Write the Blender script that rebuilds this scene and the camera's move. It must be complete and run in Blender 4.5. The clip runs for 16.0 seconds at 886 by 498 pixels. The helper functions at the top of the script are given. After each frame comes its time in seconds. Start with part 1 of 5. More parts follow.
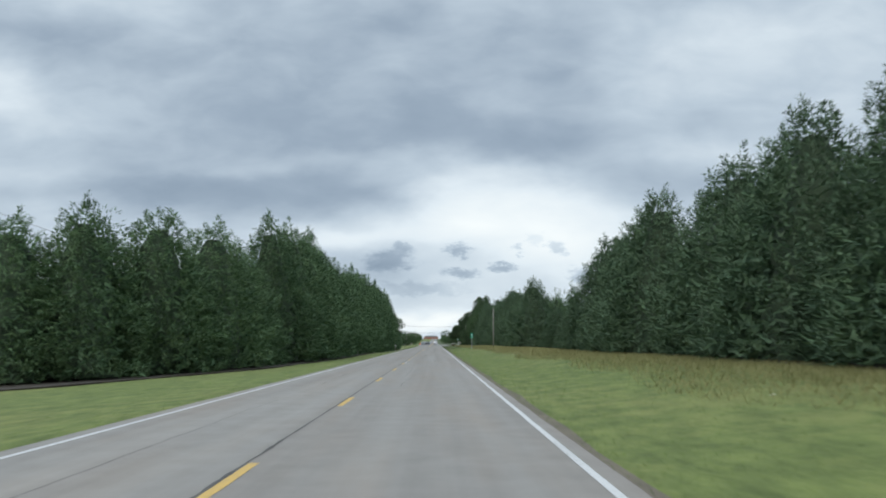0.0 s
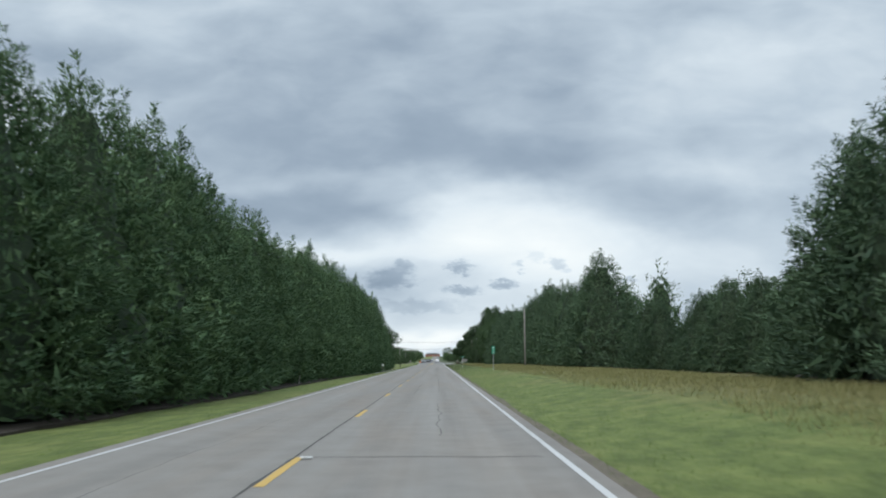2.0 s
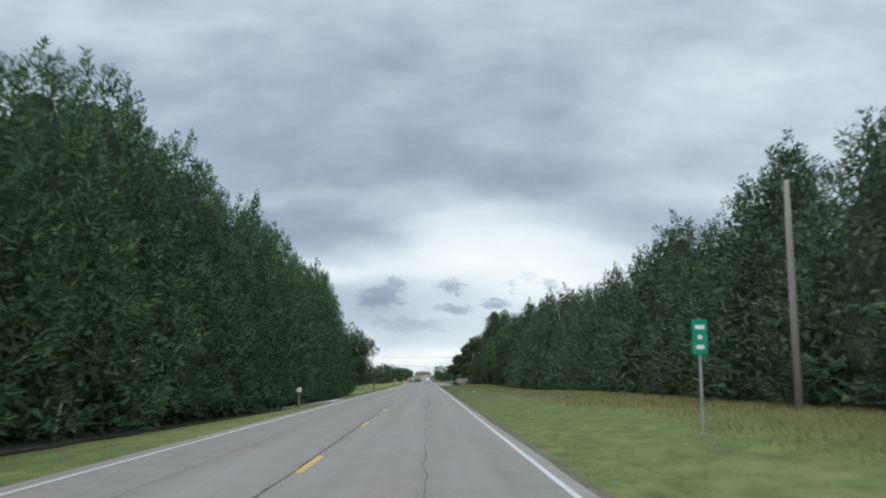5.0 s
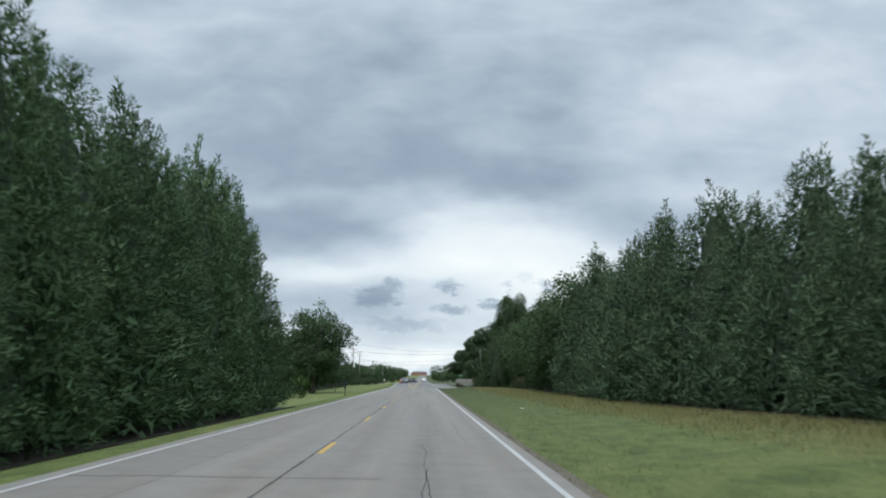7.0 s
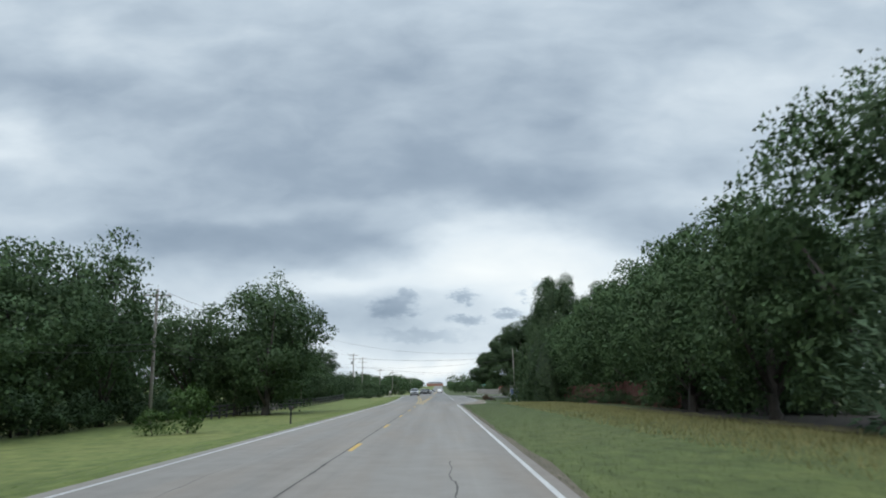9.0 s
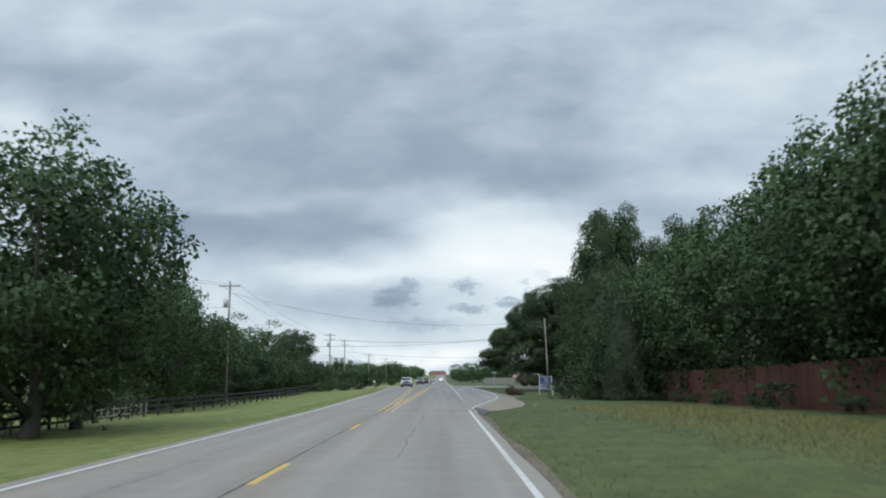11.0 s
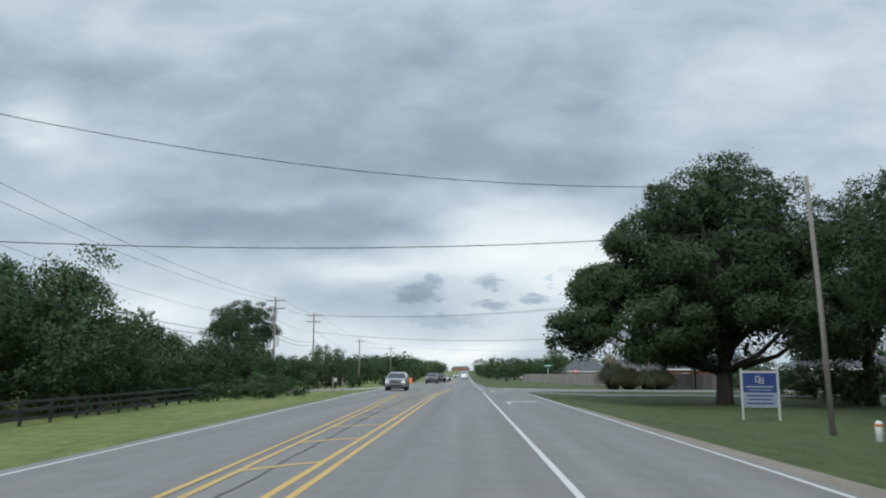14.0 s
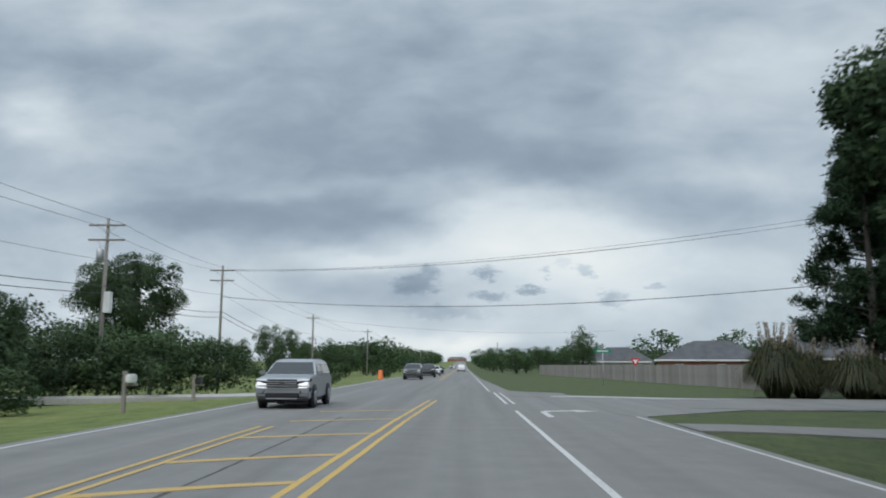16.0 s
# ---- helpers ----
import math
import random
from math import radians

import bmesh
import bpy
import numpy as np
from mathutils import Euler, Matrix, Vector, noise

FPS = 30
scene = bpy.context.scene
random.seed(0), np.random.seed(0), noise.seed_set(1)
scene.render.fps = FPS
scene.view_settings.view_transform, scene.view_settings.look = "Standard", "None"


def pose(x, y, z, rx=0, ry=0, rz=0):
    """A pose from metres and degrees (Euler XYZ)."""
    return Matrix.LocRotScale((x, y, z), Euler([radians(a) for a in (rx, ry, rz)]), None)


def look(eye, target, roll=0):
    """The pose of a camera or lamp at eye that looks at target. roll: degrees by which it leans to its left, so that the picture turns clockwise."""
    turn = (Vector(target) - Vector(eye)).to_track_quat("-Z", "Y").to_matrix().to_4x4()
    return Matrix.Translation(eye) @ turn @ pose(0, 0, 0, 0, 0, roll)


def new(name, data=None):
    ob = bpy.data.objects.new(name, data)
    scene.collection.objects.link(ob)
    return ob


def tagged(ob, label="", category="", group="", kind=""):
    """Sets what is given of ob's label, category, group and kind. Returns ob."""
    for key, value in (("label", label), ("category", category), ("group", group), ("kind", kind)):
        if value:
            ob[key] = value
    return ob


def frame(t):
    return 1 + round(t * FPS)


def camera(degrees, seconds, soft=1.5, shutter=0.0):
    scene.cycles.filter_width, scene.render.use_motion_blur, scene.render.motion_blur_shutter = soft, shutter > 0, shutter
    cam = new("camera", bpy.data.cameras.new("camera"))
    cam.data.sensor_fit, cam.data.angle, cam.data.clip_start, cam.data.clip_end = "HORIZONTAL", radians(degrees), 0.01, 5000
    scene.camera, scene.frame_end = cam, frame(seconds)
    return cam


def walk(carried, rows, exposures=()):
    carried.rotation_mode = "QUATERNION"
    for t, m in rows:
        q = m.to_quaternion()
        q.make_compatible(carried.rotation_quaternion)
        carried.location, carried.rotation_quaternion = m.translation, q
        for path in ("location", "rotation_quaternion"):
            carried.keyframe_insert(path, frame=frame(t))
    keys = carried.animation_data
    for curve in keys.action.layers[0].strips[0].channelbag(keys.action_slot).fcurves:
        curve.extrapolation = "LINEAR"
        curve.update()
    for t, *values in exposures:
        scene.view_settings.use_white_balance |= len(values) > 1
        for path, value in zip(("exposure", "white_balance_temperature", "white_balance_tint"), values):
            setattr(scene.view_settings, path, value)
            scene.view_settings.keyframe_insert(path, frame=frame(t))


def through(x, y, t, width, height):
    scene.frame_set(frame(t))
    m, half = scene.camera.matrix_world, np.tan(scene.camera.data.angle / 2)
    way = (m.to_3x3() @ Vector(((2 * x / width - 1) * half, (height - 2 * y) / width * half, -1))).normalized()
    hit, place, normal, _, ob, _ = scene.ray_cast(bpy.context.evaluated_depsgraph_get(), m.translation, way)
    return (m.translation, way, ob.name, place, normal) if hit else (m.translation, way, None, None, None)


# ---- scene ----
cam = camera(58.0, 16.0, 1.9, 0.2)
PATH = [
    (0, (2.307, -0.773, 1.546), (2.325, 1.213, 1.777), 0.16),
    (0.5, (2.291, 10.736, 1.563), (2.306, 12.720, 1.817), -0.16),
    (1, (2.264, 22.248, 1.559), (2.278, 24.230, 1.825), -0.21),
    (1.5, (2.226, 33.767, 1.549), (2.239, 35.749, 1.820), -0.12),
    (2, (2.204, 45.305, 1.550), (2.219, 47.286, 1.824), -0.15),
    (2.5, (2.176, 56.880, 1.548), (2.198, 58.860, 1.824), 0.26),
    (3, (2.194, 68.518, 1.563), (2.222, 70.498, 1.844), 0.88),
    (3.5, (2.202, 80.238, 1.562), (2.230, 82.216, 1.855), 0.83),
    (4, (2.148, 92.050, 1.547), (2.178, 94.026, 1.858), 0.77),
    (6.5, (2.113, 151.540, 1.602), (2.152, 153.514, 1.925), 0.81),
    (7, (2.151, 163.470, 1.578), (2.192, 165.443, 1.899), 0.96),
    (7.5, (2.191, 175.424, 1.587), (2.229, 177.398, 1.909), 0.87),
    (8, (2.229, 187.401, 1.568), (2.258, 189.373, 1.898), 0.13),
    (8.5, (2.244, 199.400, 1.599), (2.259, 201.372, 1.935), 0.18),
    (9, (2.364, 211.425, 1.588), (2.370, 213.394, 1.934), 0.09),
    (11.5, (2.998, 271.691, 1.567), (2.997, 273.667, 1.873), -0.16),
    (12, (3.053, 283.743, 1.583), (3.042, 285.721, 1.879), 0.05),
    (12.5, (3.045, 295.783, 1.553), (3.025, 297.761, 1.849), 0.37),
    (13, (3.021, 307.797, 1.577), (2.981, 309.772, 1.889), 0.57),
    (13.5, (2.937, 319.787, 1.572), (2.880, 321.761, 1.888), 0.28),
    (14, (2.888, 331.792, 1.567), (2.829, 333.767, 1.877), 0.18),
    (14.5, (2.755, 343.876, 1.566), (2.693, 345.849, 1.888), 0.46),
    (15, (2.676, 356.010, 1.566), (2.620, 357.984, 1.882), 0.32),
    (15.5, (2.599, 368.167, 1.574), (2.545, 370.143, 1.879), 0.44),
    (16, (2.506, 380.338, 1.565), (2.455, 382.316, 1.853), 0.30),
]
walk(cam, [(t, look(eye, target, roll)) for t, eye, target, roll in PATH],
     [(0, 0.0, 6330, 10), (13.0, 0.0, 6330, 10), (14.5, -0.09, 6380, 10), (16, -0.20, 6380, 10)])


# ---------- small helpers ----------
rng = np.random.default_rng(7)


def smooth(a, b, v):
    k = min(1.0, max(0.0, (v - a) / (b - a)))
    return k * k * (3 - 2 * k)


def along(y, pts):
    """Value at y of a line through (y, value) points."""
    for (y0, v0), (y1, v1) in zip(pts, pts[1:]):
        if y <= y1:
            return v0 + (v1 - v0) * max(0.0, (y - y0)) / (y1 - y0)
    return pts[-1][1]


def thing(name, label, category, at=(0, 0, 0), group="", turn=0.0):
    ob = new(name)
    ob.empty_display_size = 0.3
    ob.matrix_basis = pose(*at, 0, 0, turn)
    return tagged(ob, label, category, group)


def part(name, bm, material, parent=None, label=""):
    me = bpy.data.meshes.new(name)
    bm.to_mesh(me)
    bm.free()
    me.materials.append(material)
    ob = new(name, me)
    ob.parent = parent
    if label:
        ob["label"] = label
    return ob


def soup(name, verts, faces, material, parent=None, flat=True):
    """One mesh from arrays of points and quads."""
    me = bpy.data.meshes.new(name)
    me.from_pydata(verts, [], faces)
    me.materials.append(material)
    ob = new(name, me)
    ob.parent = parent
    return ob


def quads(name, q, material, parent=None, normals=None):
    """One mesh from an (n, k, 3) array of loose k-cornered faces, with one normal for each if given."""
    n, k = q.shape[:2]
    if normals is not None:
        own = np.cross(q[:, 1] - q[:, 0], q[:, 2] - q[:, 0])
        turned = np.einsum("ij,ij->i", own, normals) < 0
        q = np.where(turned[:, None, None], q[:, ::-1], q)
    co, index, start = q.reshape(-1, 3), np.arange(n * k), np.arange(n) * k
    me = bpy.data.meshes.new(name)
    me.vertices.add(len(co))
    me.vertices.foreach_set("co", co.reshape(-1).astype(np.float32))
    me.loops.add(len(index))
    me.loops.foreach_set("vertex_index", index.astype(np.int32))
    me.polygons.add(len(start))
    me.polygons.foreach_set("loop_start", start.astype(np.int32))
    me.update(calc_edges=True)
    if normals is not None:
        me.normals_split_custom_set(np.repeat(normals, k, axis=0).astype(np.float32))
    me.materials.append(material)
    ob = new(name, me)
    ob.parent = parent
    return ob


def box(x0, x1, y0, y1, z0, z1, bevel=0.0, bm=None):
    bm = bm or bmesh.new()
    m = Matrix.Translation(((x0 + x1) / 2, (y0 + y1) / 2, (z0 + z1) / 2)) @ Matrix.Diagonal((x1 - x0, y1 - y0, z1 - z0, 1))
    got = bmesh.ops.create_cube(bm, size=1, matrix=m)
    if bevel:
        edges = {e for v in got["verts"] for e in v.link_edges}
        bmesh.ops.bevel(bm, geom=list(edges), offset=bevel, segments=2, affect="EDGES")
    return bm


def tube(points, radii, sides=8, bm=None):
    """A tapered round bar through points, with closed ends."""
    bm = bm or bmesh.new()
    points = [Vector(p) for p in points]
    rings = []
    for i, p in enumerate(points):
        d = (points[min(i + 1, len(points) - 1)] - points[max(i - 1, 0)]).normalized()
        a = d.orthogonal().normalized()
        if i and rings:
            a = (rings[-1][1] - d * rings[-1][1].dot(d)).normalized()
        b = d.cross(a)
        ring = [bm.verts.new(p + radii[i] * (a * math.cos(2 * math.pi * k / sides) + b * math.sin(2 * math.pi * k / sides))) for k in range(sides)]
        rings.append((ring, a))
    for (r0, _), (r1, _) in zip(rings, rings[1:]):
        for k in range(sides):
            bm.faces.new((r0[k], r0[(k + 1) % sides], r1[(k + 1) % sides], r1[k]))
    bm.faces.new(list(reversed(rings[0][0])))
    bm.faces.new(rings[-1][0])
    for f in bm.faces:
        f.smooth = True
    return bm


def extrude_outline(pts, x0, x1, bevel=0.0, taper=None):
    """A solid with the (y, z) outline pts between x0 and x1; taper(y, z) narrows it."""
    bm = bmesh.new()
    k = taper or (lambda y, z: 1.0)
    a = [bm.verts.new((x0 * k(y, z), y, z)) for y, z in pts]
    b = [bm.verts.new((x1 * k(y, z), y, z)) for y, z in pts]
    n = len(pts)
    bm.faces.new(a)
    bm.faces.new(list(reversed(b)))
    for i in range(n):
        bm.faces.new((a[i], b[i], b[(i + 1) % n], a[(i + 1) % n]))
    bmesh.ops.recalc_face_normals(bm, faces=bm.faces)
    if bevel:
        bmesh.ops.bevel(bm, geom=list(bm.edges), offset=bevel, segments=2, affect="EDGES")
    return bm


# ---------- sky and light ----------
world = bpy.data.worlds.new("overcast_sky")
scene.world = world
world.use_nodes = True
SUN_UP, SUN_TURN = 48, 200
CLOUD_BANKS = [  # direction across, up; half widths; lighter or darker
    (-0.06, 0.335, 0.27, 0.080, -0.15), (0.10, 0.265, 0.16, 0.040, -0.14), (-0.28, 0.190, 0.21, 0.036, -0.24), (-0.05, 0.245, 0.16, 0.030, -0.08),
    (-0.50, 0.390, 0.13, 0.035, -0.12), (-0.560, 0.330, 0.035, 0.035, 0.22), (-0.46, 0.295, 0.09, 0.040, 0.20), (-0.50, 0.215, 0.10, 0.018, 0.14),
    (-0.10, 0.222, 0.20, 0.014, 0.12), (0.07, 0.185, 0.095, 0.034, 0.34), (0.03, 0.145, 0.14, 0.026, 0.24), (-0.14, 0.125, 0.10, 0.016, 0.24),
    (-0.14, 0.082, 0.12, 0.018, -0.16), (-0.015, 0.030, 0.058, 0.011, 0.46), (-0.42, 0.080, 0.07, 0.022, 0.26), (0.17, 0.120, 0.09, 0.040, 0.29),
    (0.36, 0.335, 0.20, 0.090, 0.16), (0.42, 0.245, 0.13, 0.020, 0.12), (0.24, 0.215, 0.12, 0.030, -0.06), (0.35, 0.120, 0.16, 0.035, 0.05), (0.02, 0.060, 0.40, 0.050, 0.19)]
CLOUDLETS = [
    (-0.060, 0.100, 0.0270, 0.0127, -0.25), (-0.040, 0.116, 0.0126, 0.0068, -0.20), (0.028, 0.114, 0.0144, 0.0076, -0.29),
    (0.032, 0.085, 0.0216, 0.0051, -0.26), (0.088, 0.094, 0.0171, 0.0051, -0.30), (0.103, 0.118, 0.0090, 0.0051, -0.26),
    (0.154, 0.118, 0.0108, 0.0085, -0.29), (0.127, 0.130, 0.0099, 0.0085, -0.15), (-0.020, 0.066, 0.0540, 0.0076, -0.13),
    (0.187, 0.083, 0.0189, 0.0110, -0.29), (0.240, 0.100, 0.0117, 0.0051, -0.19)]


class Nodes:
    def __init__(self, tree):
        self.t = tree

    def put(self, kind, **inputs):
        n = self.t.nodes.new(kind)
        for k, v in inputs.items():
            self.link(n, k, v)
        return n

    def link(self, n, key, v):
        sock = n.inputs[int(key[1:])] if key[0] == "i" and key[1:].isdigit() else n.inputs[key.replace("_", " ")]
        if isinstance(v, bpy.types.NodeSocket):
            self.t.links.new(v, sock)
        else:
            sock.default_value = v

    def math(self, op, a, b=0.0, c=0.0, clamp=False):
        n = self.put("ShaderNodeMath", i0=a, i1=b, i2=c)
        n.operation, n.use_clamp = op, clamp
        return n.outputs[0]

    def noise(self, vector, scale, detail=4.0, rough=0.55, distort=0.0, out=0):
        n = self.put("ShaderNodeTexNoise", Scale=scale, Detail=detail, Roughness=rough, Distortion=distort)
        self.link(n, "Vector", vector)
        return n.outputs[out]

    def split(self, vector):
        n = self.put("ShaderNodeSeparateXYZ", Vector=vector)
        return n.outputs[0], n.outputs[1], n.outputs[2]

    def mapping(self, vector, scale=(1, 1, 1), loc=(0, 0, 0)):
        n = self.put("ShaderNodeMapping", Scale=scale, Location=loc)
        self.link(n, "Vector", vector)
        return n.outputs[0]

    def ramp(self, fac, stops):
        n = self.put("ShaderNodeValToRGB", Fac=fac)
        r = n.color_ramp
        while len(r.elements) < len(stops):
            r.elements.new(0.5)
        for e, (p, c) in zip(r.elements, stops):
            e.position, e.color = p, (*c, 1)
        return n.outputs[0]

    def mix(self, fac, a, b, how="MIX"):
        n = self.t.nodes.new("ShaderNodeMix")
        n.data_type, n.blend_type = "RGBA", how
        for sock, v in ((n.inputs[0], fac), (n.inputs[6], a), (n.inputs[7], b)):
            if isinstance(v, bpy.types.NodeSocket):
                self.t.links.new(v, sock)
            else:
                sock.default_value = (*v, 1) if isinstance(v, tuple) and len(v) == 3 else v
        return n.outputs[2]


def build_sky():
    t = world.node_tree
    t.nodes.clear()
    N = Nodes(t)
    way = t.nodes.new("ShaderNodeTexCoord").outputs["Generated"]
    sep = N.put("ShaderNodeSeparateXYZ", Vector=way)
    x, y, z = sep.outputs
    ahead = N.math("MAXIMUM", y, 0.15)
    u0, v0 = N.math("DIVIDE", x, ahead), N.math("DIVIDE", z, ahead)
    flat = N.put("ShaderNodeCombineXYZ", X=u0, Y=N.math("MULTIPLY", v0, 2.1))
    warp = N.put("ShaderNodeSeparateColor", Color=N.noise(flat.outputs[0], 4.5, 5.0, 0.52, out=1))
    fine = N.put("ShaderNodeSeparateColor", Color=N.noise(flat.outputs[0], 38.0, 4.0, 0.65, out=1))
    u = N.math("ADD", u0, N.math("MULTIPLY_ADD", warp.outputs[0], 0.16, -0.08))
    v = N.math("ADD", v0, N.math("MULTIPLY_ADD", warp.outputs[1], 0.085, -0.0425))
    us = N.math("ADD", u0, N.math("MULTIPLY_ADD", fine.outputs[0], 0.060, -0.030))
    vs = N.math("ADD", v0, N.math("MULTIPLY_ADD", fine.outputs[1], 0.032, -0.016))
    big = N.noise(flat.outputs[0], 2.6, 5.0, 0.48, 0.25)
    small = N.noise(flat.outputs[0], 9.0, 5.0, 0.50, 0.3)
    total = N.math("MULTIPLY_ADD", big, 0.62, 0.185)
    total = N.math("ADD", total, N.math("MULTIPLY_ADD", small, 0.34, -0.17))
    for rows, a, b in ((CLOUD_BANKS, u, v), (CLOUDLETS, us, vs)):
        for cu, cv, ru, rv, amount in rows:
            du = N.math("DIVIDE", N.math("SUBTRACT", a, cu), ru)
            dv = N.math("DIVIDE", N.math("SUBTRACT", b, cv), rv)
            r2 = N.math("MULTIPLY_ADD", du, du, N.math("MULTIPLY", dv, dv))
            if rows is CLOUDLETS:
                r2 = N.math("MULTIPLY", r2, r2)
            total = N.math("MULTIPLY_ADD", N.math("EXPONENT", N.math("MULTIPLY", r2, -0.8)), amount, total)
    colour = N.ramp(total, [(0.0, (0.175, 0.24, 0.32)), (0.33, (0.345, 0.425, 0.51)), (0.52, (0.525, 0.615, 0.69)), (0.75, (0.78, 0.86, 0.90)), (1.0, (0.98, 1.02, 1.0))])
    # an overcast sky grows brighter towards the zenith
    up = N.put("ShaderNodeMapRange", Value=z, i1=0.42, i2=0.92, i3=1.0, i4=2.7)
    up.interpolation_type = "SMOOTHSTEP"
    sky = t.nodes.new("ShaderNodeTexSky")
    sky.sky_type, sky.sun_disc = "NISHITA", False
    sky.sun_elevation, sky.sun_rotation = radians(SUN_UP), radians(SUN_TURN)
    clouds = N.put("ShaderNodeBackground", Color=colour)
    N.link(clouds, "Strength", up.outputs[0])
    clear = N.put("ShaderNodeBackground", Color=sky.outputs[0], Strength=0.08)
    both = N.put("ShaderNodeMixShader", Fac=0.96)
    t.links.new(clear.outputs[0], both.inputs[1])
    t.links.new(clouds.outputs[0], both.inputs[2])
    out = t.nodes.new("ShaderNodeOutputWorld")
    t.links.new(both.outputs[0], out.inputs[0])


build_sky()
sun = new("sun", bpy.data.lights.new("sun", "SUN"))
sun.data.energy, sun.data.angle, sun.data.color = 1.4, radians(25), (1.0, 0.97, 0.92)
sun.matrix_basis = look((0, 0, 0), (-math.cos(radians(SUN_UP)) * math.sin(radians(SUN_TURN)), -math.cos(radians(SUN_UP)) * math.cos(radians(SUN_TURN)), -math.sin(radians(SUN_UP))))


# ---------- materials ----------
def surface(name, c1, c2, scale=6.0, coarse=0.5, rough=0.85, bump=0.3, metal=0.0, stretch=(1, 1, 1), world_space=False, spread=0.0, depth=0.02, random_tint=0.0):
    m = bpy.data.materials.new(name)
    m.use_nodes = True
    N = Nodes(m.node_tree)
    bs = m.node_tree.nodes["Principled BSDF"]
    if world_space:
        at = m.node_tree.nodes.new("ShaderNodeNewGeometry").outputs["Position"]
    else:
        at = m.node_tree.nodes.new("ShaderNodeTexCoord").outputs["Object"]
    at = N.mapping(at, stretch)
    fine, broad = N.noise(at, scale, 6.0, 0.65), N.noise(at, coarse, 3.0, 0.5)
    k = N.math("ADD", N.math("MULTIPLY", fine, 0.5), N.math("MULTIPLY", broad, 0.5))
    k = N.math("MULTIPLY_ADD", N.math("SUBTRACT", k, 0.5), 3.2, 0.5, clamp=True)
    if random_tint:
        info = m.node_tree.nodes.new("ShaderNodeObjectInfo").outputs["Random"]
        k = N.math("MULTIPLY_ADD", N.math("SUBTRACT", info, 0.5), random_tint, k, clamp=True)
    m.node_tree.links.new(N.mix(k, c1, c2), bs.inputs["Base Color"])
    bs.inputs["Roughness"].default_value, bs.inputs["Metallic"].default_value = rough, metal
    if bump:
        b = N.put("ShaderNodeBump", Strength=bump, Distance=depth, Height=fine)
        m.node_tree.links.new(b.outputs[0], bs.inputs["Normal"])
    return m


def leaf(name, dark, light, tips, through=0.14):
    m = bpy.data.materials.new(name)
    m.use_nodes = True
    t = m.node_tree
    t.nodes.clear()
    N = Nodes(t)
    geo = t.nodes.new("ShaderNodeNewGeometry")
    at = t.nodes.new("ShaderNodeTexCoord").outputs["Object"]
    info = t.nodes.new("ShaderNodeObjectInfo").outputs["Random"]
    lump = N.noise(at, 1.3, 4.0, 0.6)
    k = N.math("MULTIPLY_ADD", geo.outputs["Random Per Island"], 0.08, N.math("MULTIPLY_ADD", lump, 2.6, -0.88), clamp=True)
    c = N.mix(k, dark, light)
    tip = N.math("GREATER_THAN", geo.outputs["Random Per Island"], 0.94)
    c = N.mix(N.math("MULTIPLY", tip, 0.16), c, tips)
    c = N.mix(N.math("MULTIPLY", info, 0.35), c, tuple(v * 0.6 for v in dark))
    grain = N.noise(at, 11.0, 3.0, 0.8)
    c = N.mix(N.math("MULTIPLY_ADD", grain, 3.2, -1.1, clamp=True), N.mix(0.3, c, tuple(v * 0.5 for v in dark)), c)
    bump = N.put("ShaderNodeBump", Strength=0.4, Distance=0.05, Height=grain).outputs[0]
    d = N.put("ShaderNodeBsdfDiffuse", Color=c, Roughness=0.7, Normal=bump)
    tr = N.put("ShaderNodeBsdfTranslucent", Color=c)
    gl = N.put("ShaderNodeBsdfGlossy", Color=(0.6, 0.65, 0.6, 1), Roughness=0.55)
    a = N.put("ShaderNodeMixShader", Fac=through)
    t.links.new(d.outputs[0], a.inputs[1])
    t.links.new(tr.outputs[0], a.inputs[2])
    b = N.put("ShaderNodeMixShader", Fac=0.03)
    t.links.new(a.outputs[0], b.inputs[1])
    t.links.new(gl.outputs[0], b.inputs[2])
    out = t.nodes.new("ShaderNodeOutputMaterial")
    t.links.new(b.outputs[0], out.inputs[0])
    return m


M_CYPRESS = leaf("cypress_foliage", (0.084, 0.156, 0.080), (0.200, 0.308, 0.130), (0.24, 0.31, 0.11))
M_CEDAR = leaf("cedar_foliage", (0.080, 0.136, 0.080), (0.165, 0.250, 0.124), (0.19, 0.27, 0.12))
M_DARKCEDAR = leaf("dark_cedar_foliage", (0.050, 0.088, 0.042), (0.118, 0.178, 0.078), (0.15, 0.20, 0.09))
M_BROAD = leaf("broad_leaves", (0.054, 0.098, 0.044), (0.132, 0.210, 0.084), (0.18, 0.24, 0.10), 0.15)
M_OAK = leaf("oak_leaves", (0.050, 0.086, 0.042), (0.118, 0.184, 0.078), (0.17, 0.23, 0.10), 0.15)
M_PINE = leaf("pine_needles", (0.030, 0.058, 0.032), (0.070, 0.120, 0.058), (0.12, 0.16, 0.07))
M_SHRUB = leaf("shrub_leaves", (0.05, 0.10, 0.025), (0.11, 0.19, 0.05), (0.18, 0.25, 0.08), 0.15)
M_PAMPAS = leaf("pampas_blades", (0.045, 0.055, 0.025), (0.11, 0.11, 0.055), (0.24, 0.21, 0.12), 0.3)
M_PLUME = leaf("pampas_plumes", (0.35, 0.29, 0.22), (0.55, 0.47, 0.37), (0.62, 0.54, 0.44), 0.3)
# shell inside the conifers: shade of the gaps put into its dark green
M_INNER = surface("crown_gap_shade", (0.030, 0.050, 0.028), (0.062, 0.092, 0.046), 7, 1.2, 0.95, 0.6)
